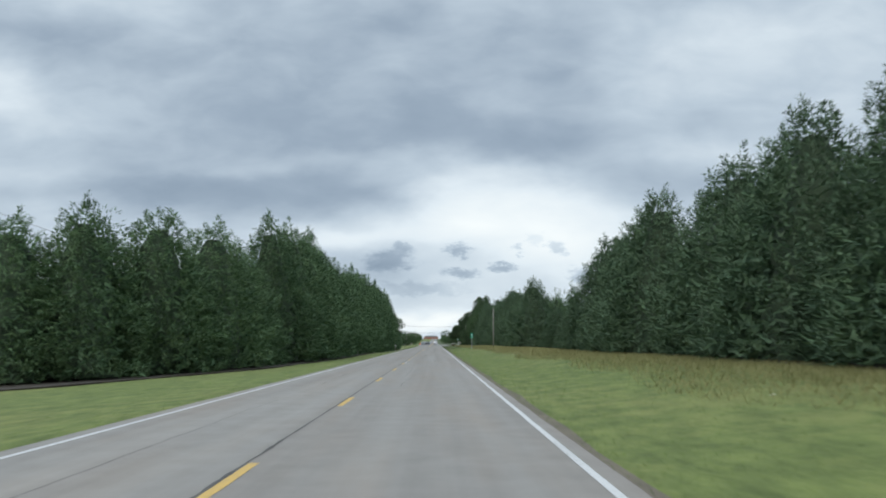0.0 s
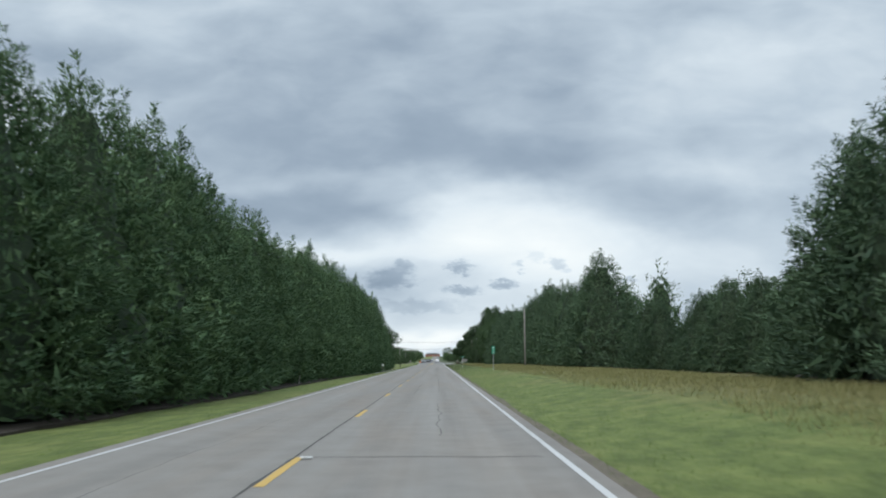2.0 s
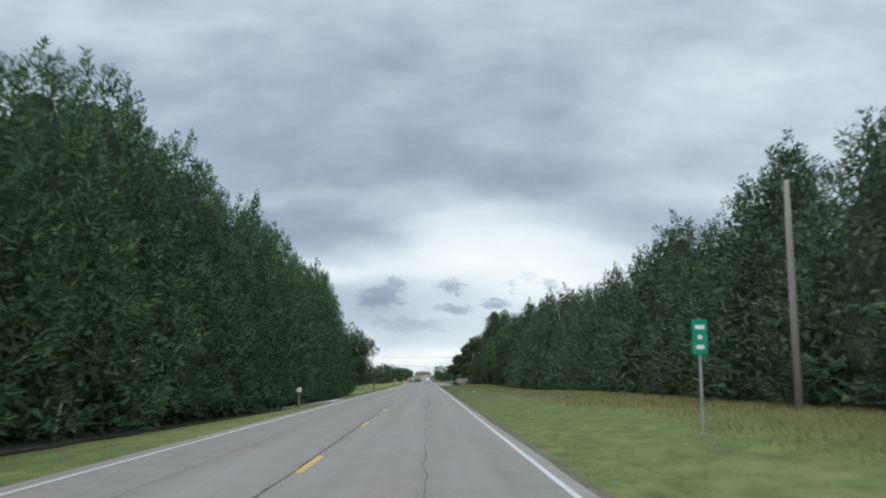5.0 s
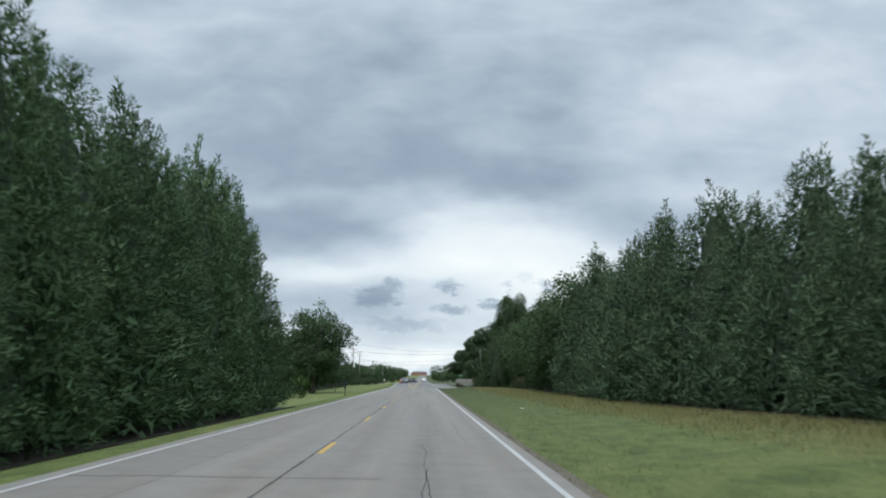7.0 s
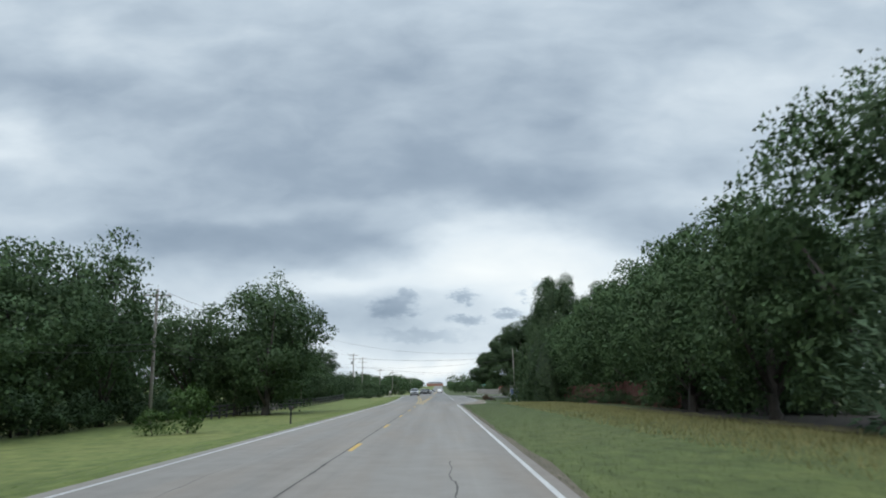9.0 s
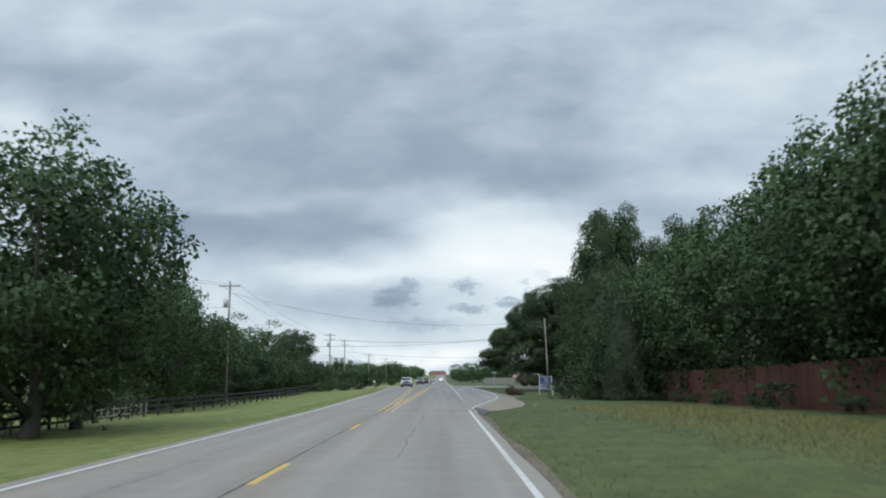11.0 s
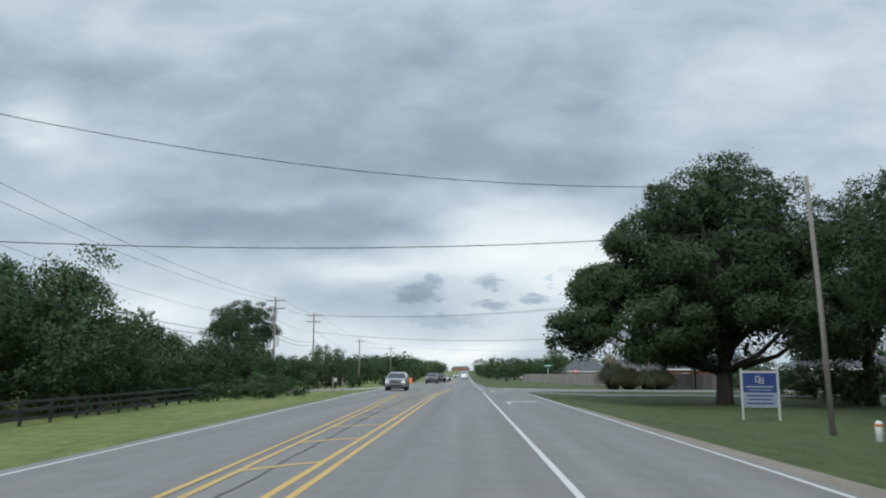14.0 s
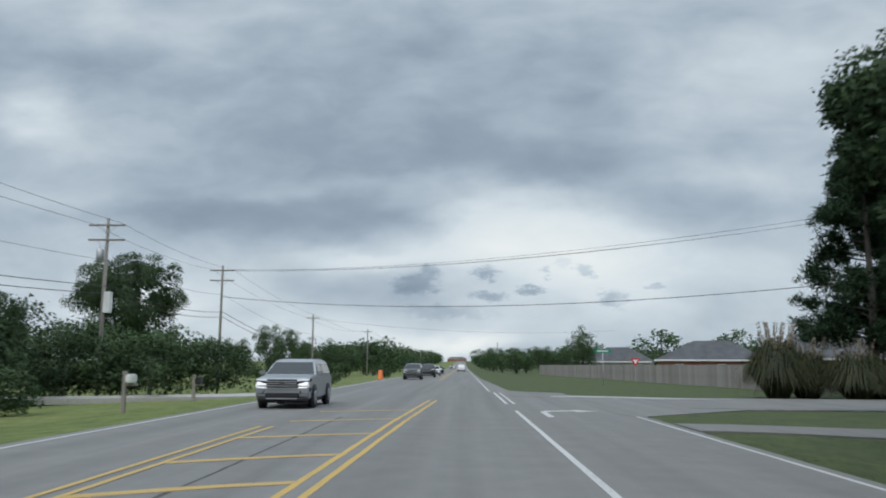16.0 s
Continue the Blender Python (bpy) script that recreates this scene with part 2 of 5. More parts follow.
M_TWIG = surface("bare_twigs", (0.16, 0.14, 0.12), (0.26, 0.23, 0.20), 12, 2, 0.9, 0.2)
M_BARK = surface("bark", (0.040, 0.036, 0.031), (0.10, 0.09, 0.078), 14, 2, 0.95, 0.8, stretch=(1, 1, 0.25))
M_POLE = surface("weathered_pole_wood", (0.17, 0.15, 0.13), (0.33, 0.31, 0.28), 20, 1.5, 0.9, 0.5, stretch=(3, 3, 0.2))
M_METAL = surface("galvanised_steel", (0.38, 0.39, 0.40), (0.55, 0.56, 0.57), 20, 2, 0.5, 0.1, 0.7)
M_WIRE = surface("cable_black", (0.02, 0.02, 0.02), (0.05, 0.05, 0.05), 5, 1, 0.7, 0.0)
M_BLADE = leaf("grass_blades", (0.120, 0.190, 0.036), (0.195, 0.275, 0.062), (0.29, 0.32, 0.11), 0.5)
# darker copy of the blades for lawn and verge; tree shade in the colour
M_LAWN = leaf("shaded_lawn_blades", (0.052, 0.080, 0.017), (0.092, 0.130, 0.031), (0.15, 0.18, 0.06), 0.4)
M_STRAW = leaf("tall_dry_grass", (0.27, 0.26, 0.10), (0.42, 0.375, 0.17), (0.52, 0.45, 0.24), 0.5)
M_WHITE = surface("white_paint", (0.70, 0.70, 0.68), (0.82, 0.82, 0.80), 10, 1, 0.6, 0.1)
M_BLACKWOOD = surface("black_stained_boards", (0.016, 0.017, 0.019), (0.045, 0.045, 0.047), 18, 1.5, 0.8, 0.4, stretch=(1, 0.3, 1))
M_GREEN = surface("sign_green", (0.0, 0.22, 0.13), (0.01, 0.30, 0.18), 4, 1, 0.4, 0.0)
M_BLUE = surface("sign_blue", (0.02, 0.04, 0.16), (0.03, 0.06, 0.22), 4, 1, 0.4, 0.0)
M_OLDWHITE = surface("weathered_white_paint", (0.36, 0.37, 0.37), (0.54, 0.55, 0.54), 9, 1, 0.75, 0.2)
M_PALEBLUE = surface("faded_blue_board", (0.20, 0.25, 0.33), (0.30, 0.35, 0.42), 5, 1, 0.6, 0.1)
M_RED = surface("sign_red", (0.50, 0.03, 0.03), (0.62, 0.05, 0.05), 4, 1, 0.45, 0.0)
M_ORANGE = surface("barrel_orange", (0.75, 0.16, 0.03), (0.85, 0.22, 0.05), 4, 1, 0.5, 0.0)
M_REDBOARD = surface("rust_red_boards", (0.100, 0.036, 0.025), (0.175, 0.064, 0.043), 9, 0.7, 0.85, 0.4, stretch=(1, 1, 0.2), random_tint=0.5)
M_GREYBOARD = surface("grey_weathered_boards", (0.22, 0.20, 0.18), (0.38, 0.35, 0.32), 9, 0.7, 0.9, 0.4, stretch=(1, 1, 0.2), random_tint=0.6)
M_BRICK = surface("red_brick", (0.24, 0.10, 0.07), (0.36, 0.17, 0.12), 9, 0.7, 0.9, 0.5)
M_ROOF = surface("grey_shingles", (0.055, 0.056, 0.060), (0.105, 0.106, 0.112), 7, 0.8, 0.9, 0.5)
M_SIDING = surface("pale_siding", (0.50, 0.48, 0.44), (0.62, 0.60, 0.56), 5, 0.6, 0.8, 0.2)
M_DARK = surface("black_plastic", (0.012, 0.012, 0.013), (0.03, 0.03, 0.032), 20, 2, 0.6, 0.1)
M_GLASS = surface("dark_glazing", (0.006, 0.007, 0.008), (0.012, 0.013, 0.015), 3, 1, 0.10, 0.0)
M_SILVER = surface("silver_car_paint", (0.36, 0.375, 0.395), (0.43, 0.445, 0.465), 3, 0.5, 0.30, 0.0, 0.6)
M_CARWHITE = surface("white_car_paint", (0.72, 0.73, 0.74), (0.80, 0.80, 0.80), 3, 0.5, 0.25, 0.0)
M_CARDARK = surface("dark_car_paint", (0.02, 0.022, 0.027), (0.035, 0.037, 0.042), 3, 0.5, 0.25, 0.0, 0.3)
M_CARGREY = surface("grey_car_paint", (0.12, 0.125, 0.13), (0.16, 0.165, 0.17), 3, 0.5, 0.28, 0.0, 0.5)
M_TYRE = surface("tyre_rubber", (0.014, 0.014, 0.014), (0.035, 0.035, 0.035), 18, 3, 0.85, 0.3)
M_RIM = surface("alloy_rim", (0.40, 0.41, 0.42), (0.55, 0.56, 0.57), 9, 2, 0.35, 0.0, 0.9)
M_LAMPGLASS = surface("clear_lamp_lens", (0.72, 0.74, 0.76), (0.86, 0.87, 0.88), 6, 2, 0.12, 0.0)
M_GRAVEL = surface("dusty_gravel", (0.150, 0.126, 0.098), (0.250, 0.216, 0.172), 9, 0.8, 0.95, 0.8, world_space=True)
M_CONCRETE = surface("pale_concrete", (0.30, 0.29, 0.27), (0.42, 0.41, 0.385), 7, 0.7, 0.9, 0.4, world_space=True)
M_SOIL = surface("brown_soil", (0.085, 0.070, 0.048), (0.155, 0.130, 0.092), 9, 0.8, 0.95, 0.8, world_space=True)
M_SEAM = surface("crack_filler", (0.040, 0.037, 0.033), (0.095, 0.088, 0.078), 5, 0.5, 0.9, 0.2, world_space=True)
M_PATCH = surface("fresh_asphalt_patch", (0.05, 0.05, 0.05), (0.10, 0.10, 0.10), 14, 1, 0.95, 0.6, world_space=True)


def worn_paint(name, paint, under, wear):
    m = bpy.data.materials.new(name)
    m.use_nodes = True
    N = Nodes(m.node_tree)
    bs = m.node_tree.nodes["Principled BSDF"]
    at = m.node_tree.nodes.new("ShaderNodeNewGeometry").outputs["Position"]
    chips = N.noise(at, 9.0, 5.0, 0.7)
    broad = N.noise(N.mapping(at, (1, 0.15, 1)), 1.0, 3.0, 0.5)
    k = N.math("MULTIPLY_ADD", N.math("ADD", N.math("MULTIPLY", chips, 0.6), N.math("MULTIPLY", broad, 0.4)), 5.0, -5.0 * wear, clamp=True)
    m.node_tree.links.new(N.mix(k, paint, under), bs.inputs["Base Color"])
    bs.inputs["Roughness"].default_value = 0.75
    return m


M_LINE_WHITE = worn_paint("road_paint_white", (0.50, 0.495, 0.48), (0.29, 0.285, 0.27), 0.49)
M_LINE_FADED = worn_paint("road_paint_faded_white", (0.48, 0.475, 0.46), (0.24, 0.24, 0.23), 0.50)
M_LINE_YELLOW = worn_paint("road_paint_yellow", (0.50, 0.325, 0.085), (0.30, 0.235, 0.125), 0.50)
M_LINE_OLD = worn_paint("road_paint_old_yellow", (0.44, 0.30, 0.10), (0.20, 0.185, 0.155), 0.54)


def asphalt():
    m = bpy.data.materials.new("asphalt")
    m.use_nodes = True
    N = Nodes(m.node_tree)
    bs = m.node_tree.nodes["Principled BSDF"]
    at = m.node_tree.nodes.new("ShaderNodeNewGeometry").outputs["Position"]
    grit = N.noise(at, 60.0, 3.0, 0.7)
    spots = N.noise(at, 1.3, 5.0, 0.6)
    streak = N.noise(N.mapping(at, (1.1, 0.02, 1)), 1.0, 4.0, 0.55)
    k = N.math("ADD", N.math("MULTIPLY", streak, 0.55), N.math("ADD", N.math("MULTIPLY", spots, 0.3), N.math("MULTIPLY", grit, 0.15)))
    k = N.math("MULTIPLY_ADD", N.math("SUBTRACT", k, 0.5), 3.3, 0.5, clamp=True)
    c = N.mix(k, (0.165, 0.150, 0.133), (0.255, 0.238, 0.214))
    rust = N.noise(N.mapping(at, (0.8, 0.10, 1)), 0.9, 4.0, 0.6)
    c = N.mix(N.math("MULTIPLY_ADD", rust, 2.2, -0.95, clamp=True), c, N.mix(k, (0.180, 0.146, 0.116), (0.262, 0.222, 0.182)))
    _, y, _ = N.split(at)
    newer = N.math("DIVIDE", N.math("SUBTRACT", y, 300.0), 45.0, clamp=True)
    c = N.mix(N.math("MULTIPLY", newer, 0.8), c, N.mix(k, (0.122, 0.121, 0.117), (0.188, 0.186, 0.180)))
    m.node_tree.links.new(c, bs.inputs["Base Color"])
    bs.inputs["Roughness"].default_value = 0.82
    b = N.put("ShaderNodeBump", Strength=0.25, Distance=0.01, Height=grit)
    m.node_tree.links.new(b.outputs[0], bs.inputs["Normal"])
    return m


def turf():
    m = bpy.data.materials.new("mown_grass")
    m.use_nodes = True
    N = Nodes(m.node_tree)
    bs = m.node_tree.nodes["Principled BSDF"]
    at = m.node_tree.nodes.new("ShaderNodeNewGeometry").outputs["Position"]
    fine = N.noise(N.mapping(at, (1, 0.5, 1)), 9.0, 6.0, 0.7)
    mid = N.noise(at, 0.8, 4.0, 0.6)
    broad = N.noise(N.mapping(at, (1, 0.4, 1)), 0.12, 3.0, 0.5)
    k = N.math("ADD", N.math("MULTIPLY", fine, 0.5), N.math("MULTIPLY", mid, 0.5))
    tuft = N.noise(N.mapping(at, (1, 0.35, 1)), 2.2, 4.0, 0.6)
    k = N.math("MULTIPLY_ADD", N.math("SUBTRACT", N.math("MULTIPLY_ADD", tuft, 0.6, N.math("MULTIPLY", k, 0.6)), 0.6), 4.2, 0.5, clamp=True)
    green = N.mix(k, (0.068, 0.094, 0.017), (0.148, 0.182, 0.043))
    dry = N.mix(k, (0.112, 0.128, 0.030), (0.185, 0.190, 0.055))
    c = N.mix(N.math("MULTIPLY_ADD", N.math("SUBTRACT", N.math("ADD", N.math("MULTIPLY", broad, 0.6), N.math("MULTIPLY", mid, 0.4)), 0.5), 5.0, 0.16, clamp=True), green, dry)
    x, y, _ = N.split(at)
    hay = N.mix(k, (0.105, 0.090, 0.030), (0.200, 0.165, 0.066))
    reach = N.math("ADD", N.math("MULTIPLY_ADD", mid, 3.0, -1.5), N.math("MULTIPLY_ADD", broad, 8.0, -4.0))
    near = N.math("MULTIPLY_ADD", N.math("DIVIDE", N.math("SUBTRACT", y, 40.0), 35.0, clamp=True), -3.0, 10.4)
    near = N.math("MULTIPLY_ADD", N.math("DIVIDE", N.math("SUBTRACT", y, 115.0), 40.0, clamp=True), 1.8, near)
    field = N.math("DIVIDE", N.math("SUBTRACT", N.math("ADD", x, reach), near), 4.0, clamp=True)
    field = N.math("MULTIPLY", field, N.math("DIVIDE", N.math("SUBTRACT", 312.0, y), 150.0, clamp=True))
    c = N.mix(N.math("MULTIPLY", field, 0.72), c, hay)
    # deeper green and tree shade put into the turf right of the road
    shaded_turf = N.math("MULTIPLY", N.math("DIVIDE", N.math("SUBTRACT", y, 120.0), 180.0, clamp=True), N.math("GREATER_THAN", x, 4.0))
    c = N.mix(N.math("MULTIPLY", shaded_turf, 0.92), c, N.mix(k, (0.031, 0.047, 0.010), (0.056, 0.075, 0.018)))
    m.node_tree.links.new(c, bs.inputs["Base Color"])
    bs.inputs["Roughness"].default_value = 0.95
    b = N.put("ShaderNodeBump", Strength=0.7, Distance=0.06, Height=fine)
    m.node_tree.links.new(b.outputs[0], bs.inputs["Normal"])
    return m


M_ASPHALT, M_TURF = asphalt(), turf()


# ---------- ground and road ----------
def rise(y):
    """The far end of the road climbs a little."""
    return 7.0 * smooth(620, 1500, y)


LEFT_LINE = [(-80, 3.43), (300, 3.43), (308, 3.56), (320, 3.82), (332, 4.12), (345, 4.34), (357, 4.72), (370, 5.20), (383, 5.55), (396, 6.08), (410, 6.15), (470, 6.1), (560, 3.8), (3000, 3.8)]


def left_edge(y):
    return -along(y, LEFT_LINE) - 0.36


def right_edge(y):
    return along(y, [(-80, 4.48), (299, 4.48), (305, 5.1), (312, 6.0), (319, 6.9), (326, 7.7), (335, 8.15), (428, 8.25), (431, 5.4), (480, 4.6), (3000, 4.6)])


def ground_z(x, y):
    if x < 0:
        d = left_edge(y) - x
        if d <= 0:
            return -0.12 + rise(y)
        steep = smooth(120, 180, y) * (1 - smooth(345, 425, y))
        soft = -0.05 * min(d, 24) * smooth(0, 1.5, d)
        hard = -0.85 * smooth(0, 5.5, d) - 0.035 * min(20, max(0, d - 5.5))
        return -0.03 + soft * (1 - steep) + hard * steep + rise(y)
    d = x - right_edge(y)
    if d <= 0:
        return -0.12 + rise(y)
    b = along(y, [(-80, 0.8), (165, 0.8), (200, 0.4), (285, 0.35), (318, 0.0), (360, -0.55), (392, -0.5), (404, -0.1), (500, -0.1)])
    return -0.03 + b * smooth(0, 7.5, d) + rise(y)


def build_ground():
    xs = [-900, -400, -200, -120, -80, -60, -45, -35, -30, -26, -22, -19, -16, -14, -12, -10.5, -9.3, -8.3, -7.4, -6.6, -6.0, -5.4, -4.8, -4.2, -3.7, -3.0,
          -1, 2, 3.9, 4.25, 4.5, 5.0, 5.6, 6.3, 7.0, 7.5, 8.0, 8.7, 9.5, 10.5, 12, 13.5, 15, 17, 20, 24, 28, 34, 45, 60, 80, 120, 200, 400, 900]
    ys = list(np.arange(-80, 440, 2.5)) + list(np.arange(440, 700, 10)) + list(np.arange(700, 1600, 50)) + [1700, 2000, 3000]
    verts, faces = [], []
    for y in ys:
        for x in xs:
            lift = 0.05 * noise.noise((x * 0.35, y * 0.2, 0)) if abs(x) > 8 else 0.0
            verts.append((x, y, ground_z(x, y) + lift))
    n = len(xs)
    for j in range(len(ys) - 1):
        for i in range(n - 1):
            a = j * n + i
            faces.append((a, a + 1, a + n + 1, a + n))
    ob = soup("ground", verts, faces, M_TURF)
    for p in ob.data.polygons:
        p.use_smooth = True
    tagged(ob, "mown roadside grass with greener and drier patches", "grass", kind="structure")


def strip(name, ys, left, right, z, material, label="", category="", kind="", uneven=0.0, thick=0.0):
    """A long flat band between two lines x = left(y), right(y)."""
    verts, faces = [], []
    for i, y in enumerate(ys):
        a, b = left(y), right(y)
        if uneven:
            a += uneven * noise.noise((y * 1.7, 3.1, 0))
            b += uneven * noise.noise((y * 1.7, 9.7, 0))
        zz = z + rise(y)
        verts += [(a, y, zz), (b, y, zz)]
        if thick:
            verts += [(a - 0.05, y, zz - thick), (b + 0.05, y, zz - thick)]
    k = 4 if thick else 2
    for i in range(len(ys) - 1):
        a, c = i * k, (i + 1) * k
        faces.append((a, a + 1, c + 1, c))
        if thick:
            faces += [(a + 2, a, c, c + 2), (a + 1, a + 3, c + 3, c + 1)]
    ob = soup(name, verts, faces, material)
    return tagged(ob, label, category, "", kind)


YS = list(np.arange(-80, 520, 2.0)) + list(np.arange(520, 1600, 20)) + [1700, 2000]
build_ground()
strip("road", YS, left_edge, right_edge, 0.0, M_ASPHALT, "worn light-grey asphalt two-lane road", "road", "structure", 0.05, 0.13)


def ground_sheet(name, rows, z, material, label, category):
    """A level patch of ground given as (y, x0, x1) rows, just above what it lies on."""
    bm = bmesh.new()
    n = 7 if max(x1 - x0 for _, x0, x1 in rows) < 12 else 26
    grid = []
    for y, x0, x1 in rows:
        now = []
        for k in range(n):
            x = x0 + (x1 - x0) * (k / (n - 1)) ** (1 if x0 < 0 else 1.4)
            on_road = left_edge(y) < x < right_edge(y)
            now.append((x, y, (-0.03 if on_road else ground_z(x, y)) + z))
        grid.append(now)
    vs = [[bm.verts.new(p) for p in now] for now in grid]
    for a, b in zip(vs, vs[1:]):
        for k in range(n - 1):
            bm.faces.new((a[k], a[k + 1], b[k + 1], b[k]))
    # the edge goes down into the soil
    rim = vs[0] + [v[-1] for v in vs[1:]] + vs[-1][-2::-1] + [v[0] for v in vs[-2:0:-1]]
    low = [bm.verts.new((v.co.x, v.co.y, v.co.z - 0.3)) for v in rim]
    for i in range(len(rim)):
        j = (i + 1) % len(rim)
        bm.faces.new((rim[i], low[i], low[j], rim[j]))
    ob = part(name, bm, material)
    return tagged(ob, label, category, kind="structure")


# ---------- road markings and surface ----------
road = bpy.data.objects["road"]


def right_line(y):
    return along(y, [(-80, 4.18), (300, 4.18), (303, 4.48), (306, 4.76), (312.6, 5.65), (319, 6.5), (323, 7.07), (331, 7.66), (339, 7.86), (347, 7.95), (402, 7.95)])


def left_line(y):
    return -along(y, LEFT_LINE)


def yellow_right(y):
    return along(y, [(297, 0.28), (305, 0.22), (318, 0.29), (330, 0.30), (342, 0.46), (367, 0.45), (390, 0.43), (403, 0.70), (417, 1.15)])


def yellow_left(y):
    return along(y, [(297, -0.05), (305, -0.10), (318, -0.30), (330, -0.70), (342, -0.90), (355, -1.27), (367, -1.63), (378, -2.02), (390, -2.42), (401, -2.50)])


def line(name, y0, y1, mid, width, material, z=0.004, uneven=0.012, step=1.0, off=0.0):
    n = max(2, int((y1 - y0) / step) + 1)
    ob = strip(name, list(np.linspace(y0, y1, n)), lambda y: mid(y) + off - width / 2, lambda y: mid(y) + off + width / 2, z, material, uneven=uneven)
    ob.parent = road
    return ob


line("edge_line", -80, 300, right_line, 0.11, M_LINE_WHITE)
line("edge_line", 302.5, 406, right_line, 0.10, M_LINE_FADED)
line("edge_line", 430, 1500, lambda y: 4.1, 0.12, M_LINE_WHITE, step=4)
line("edge_line", -80, 1500, left_line, 0.10, M_LINE_WHITE, step=2)
line("lane_line", 334, 409, lambda y: 4.36, 0.12, M_LINE_WHITE)
line("lane_line", 414, 428, lambda y: 4.30, 0.12, M_LINE_WHITE)
line("lane_line", 414, 428, lambda y: 4.62, 0.10, M_LINE_FADED)
for y in (318.8, 321.4, 324.0, 326.2, 329.4, 332.5):
    line("lane_line", y, y + 0.6, lambda q: 4.33, 0.11, M_LINE_FADED, uneven=0.03, step=0.2)
DASHES = [8.2 + 12.192 * i for i in range(-6, 9)] + [118.3, 130.9, 143.6, 156.3] + [169.1 + 13.05 * i for i in range(10)]
for y in DASHES:
    line("yellow_dash", y - 1.5, y + 1.5, lambda q: 0.0, 0.13, M_LINE_YELLOW, step=0.25)
for off in (-0.16, 0.16):
    line("yellow_line", 298.5, 417, yellow_right, 0.115, M_LINE_YELLOW, off=off, uneven=0.02)
    line("yellow_line", 298.5, 401, yellow_left, 0.115, M_LINE_OLD, 0.008, off=off, uneven=0.02)
    line("yellow_line", 470, 1400, lambda y: 0.0, 0.12, M_LINE_YELLOW, off=off, step=5)
for y in (334.7, 340.0, 345.2, 350.7, 356.2, 361.5, 366.9, 371.2, 375.6, 379.0, 382.3, 386.8, 390.0, 393.4, 397.8, 402.9, 407.6):
    a, b = yellow_left(y) + 0.2, yellow_right(y + 1) - 0.2
    bar = [(a, y - 0.2), (a + 0.35 * (b - a), y + 0.32), (a + 0.7 * (b - a), y + 0.85), (b, y + 1.15), (b, y + 1.45), (a + 0.7 * (b - a), y + 1.15), (a + 0.35 * (b - a), y + 0.68), (a, y + 0.12)]
    bm = bmesh.new()
    v = [bm.verts.new((px, py, 0.006)) for px, py in bar]
    for k in range(3):
        bm.faces.new((v[k], v[k + 1], v[6 - k], v[7 - k]))
    part("yellow_hatch", bm, M_LINE_OLD, road)


def turn_arrow(y, x):
    """A right-turn arrow painted on the lane."""
    pts = [(-0.55, -1.2), (-0.40, -1.2), (-0.40, 0.3), (-0.25, 0.62), (0.35, 0.70), (0.35, 0.40), (0.95, 0.85), (0.35, 1.30), (0.35, 1.00), (-0.35, 0.92), (-0.55, 0.45)]
    bm = bmesh.new()
    bm.faces.new([bm.verts.new((x + a * 1.38, y + b * 1.7, 0.004)) for a, b in pts])
    ob = part("turn_arrow", bm, M_LINE_WHITE, road, "white painted right-turn arrow")
    return ob


turn_arrow(378.2, 5.9)
turn_arrow(407.6, 5.9)


def wander(seed, amp, rate):
    return lambda y: amp * noise.noise((y * rate, seed, 0)) + 0.35 * amp * noise.noise((y * rate * 5, seed + 4, 0))


def crack(y0, y1, x, width, seed, amp=0.10, rate=0.35, z=0.003):
    f = wander(seed, amp, rate)
    mid = x if callable(x) else (lambda y: x)
    n = int((y1 - y0) / 0.3)
    ys = list(np.linspace(y0, y1, max(4, n)))
    w = lambda y: 0.6 * width * (0.35 + 0.9 * abs(noise.noise((y * 1.3, seed + 8, 0))))
    ob = strip("crack", ys, lambda y: mid(y) + f(y) - w(y) / 2, lambda y: mid(y) + f(y) + w(y) / 2, z, M_SEAM)
    ob.parent = road


crack(-20, 300, -0.10, 0.15, 1.0, 0.03)
crack(299, 405, lambda y: along(y, [(299, -0.05), (318, -0.08), (330, -0.17), (342, -0.30), (355, -0.60), (367, -0.84), (390, -1.10), (405, -1.2)]), 0.24, 2.0, 0.06)
for k, (y0, y1, x, w) in enumerate(((36, 47, 0.95, 0.05), (27, 33, 1.1, 0.04), (62, 74, 2.25, 0.06), (82, 96, 1.2, 0.05), (84, 100, 2.3, 0.05), (96, 110, 2.3, 0.06), (160, 178, 2.25, 0.07),
                                     (168, 184, 2.2, 0.06), (184, 196, 3.2, 0.04), (203, 222, 2.4, 0.05), (222, 230, 2.6, 0.08), (276, 286, 2.0, 0.06), (287, 297, 2.1, 0.06), (120, 150, 2.1, 0.05), (310, 316, 2.3, 0.12), (322, 330, 2.3, 0.16))):
    crack(y0, y1, x, w, 10.0 + k, 0.12, 0.5)
for k in range(14):
    crack(5 + k * 24, 5 + k * 24 + 16, -1.9 + 0.3 * noise.noise((k, 0, 0)), 0.035, 40.0 + k, 0.15, 0.2)


def cross_seam(y, x0, x1, width, seed):
    xs = np.linspace(x0, x1, 40)
    verts, faces = [], []
    for i, x in enumerate(xs):
        yy = y + 0.12 * noise.noise((x * 0.8, seed, 0))
        verts += [(x, yy - width / 2, 0.0035), (x, yy + width / 2, 0.0035)]
        if i:
            a = 2 * i
            faces.append((a - 2, a, a + 1, a - 1))
    soup("crack", verts, faces, M_SEAM).parent = road


cross_seam(299.6, -3.5, 4.4, 0.26, 1)
cross_seam(58.5, 0.2, 3.9, 0.05, 2)
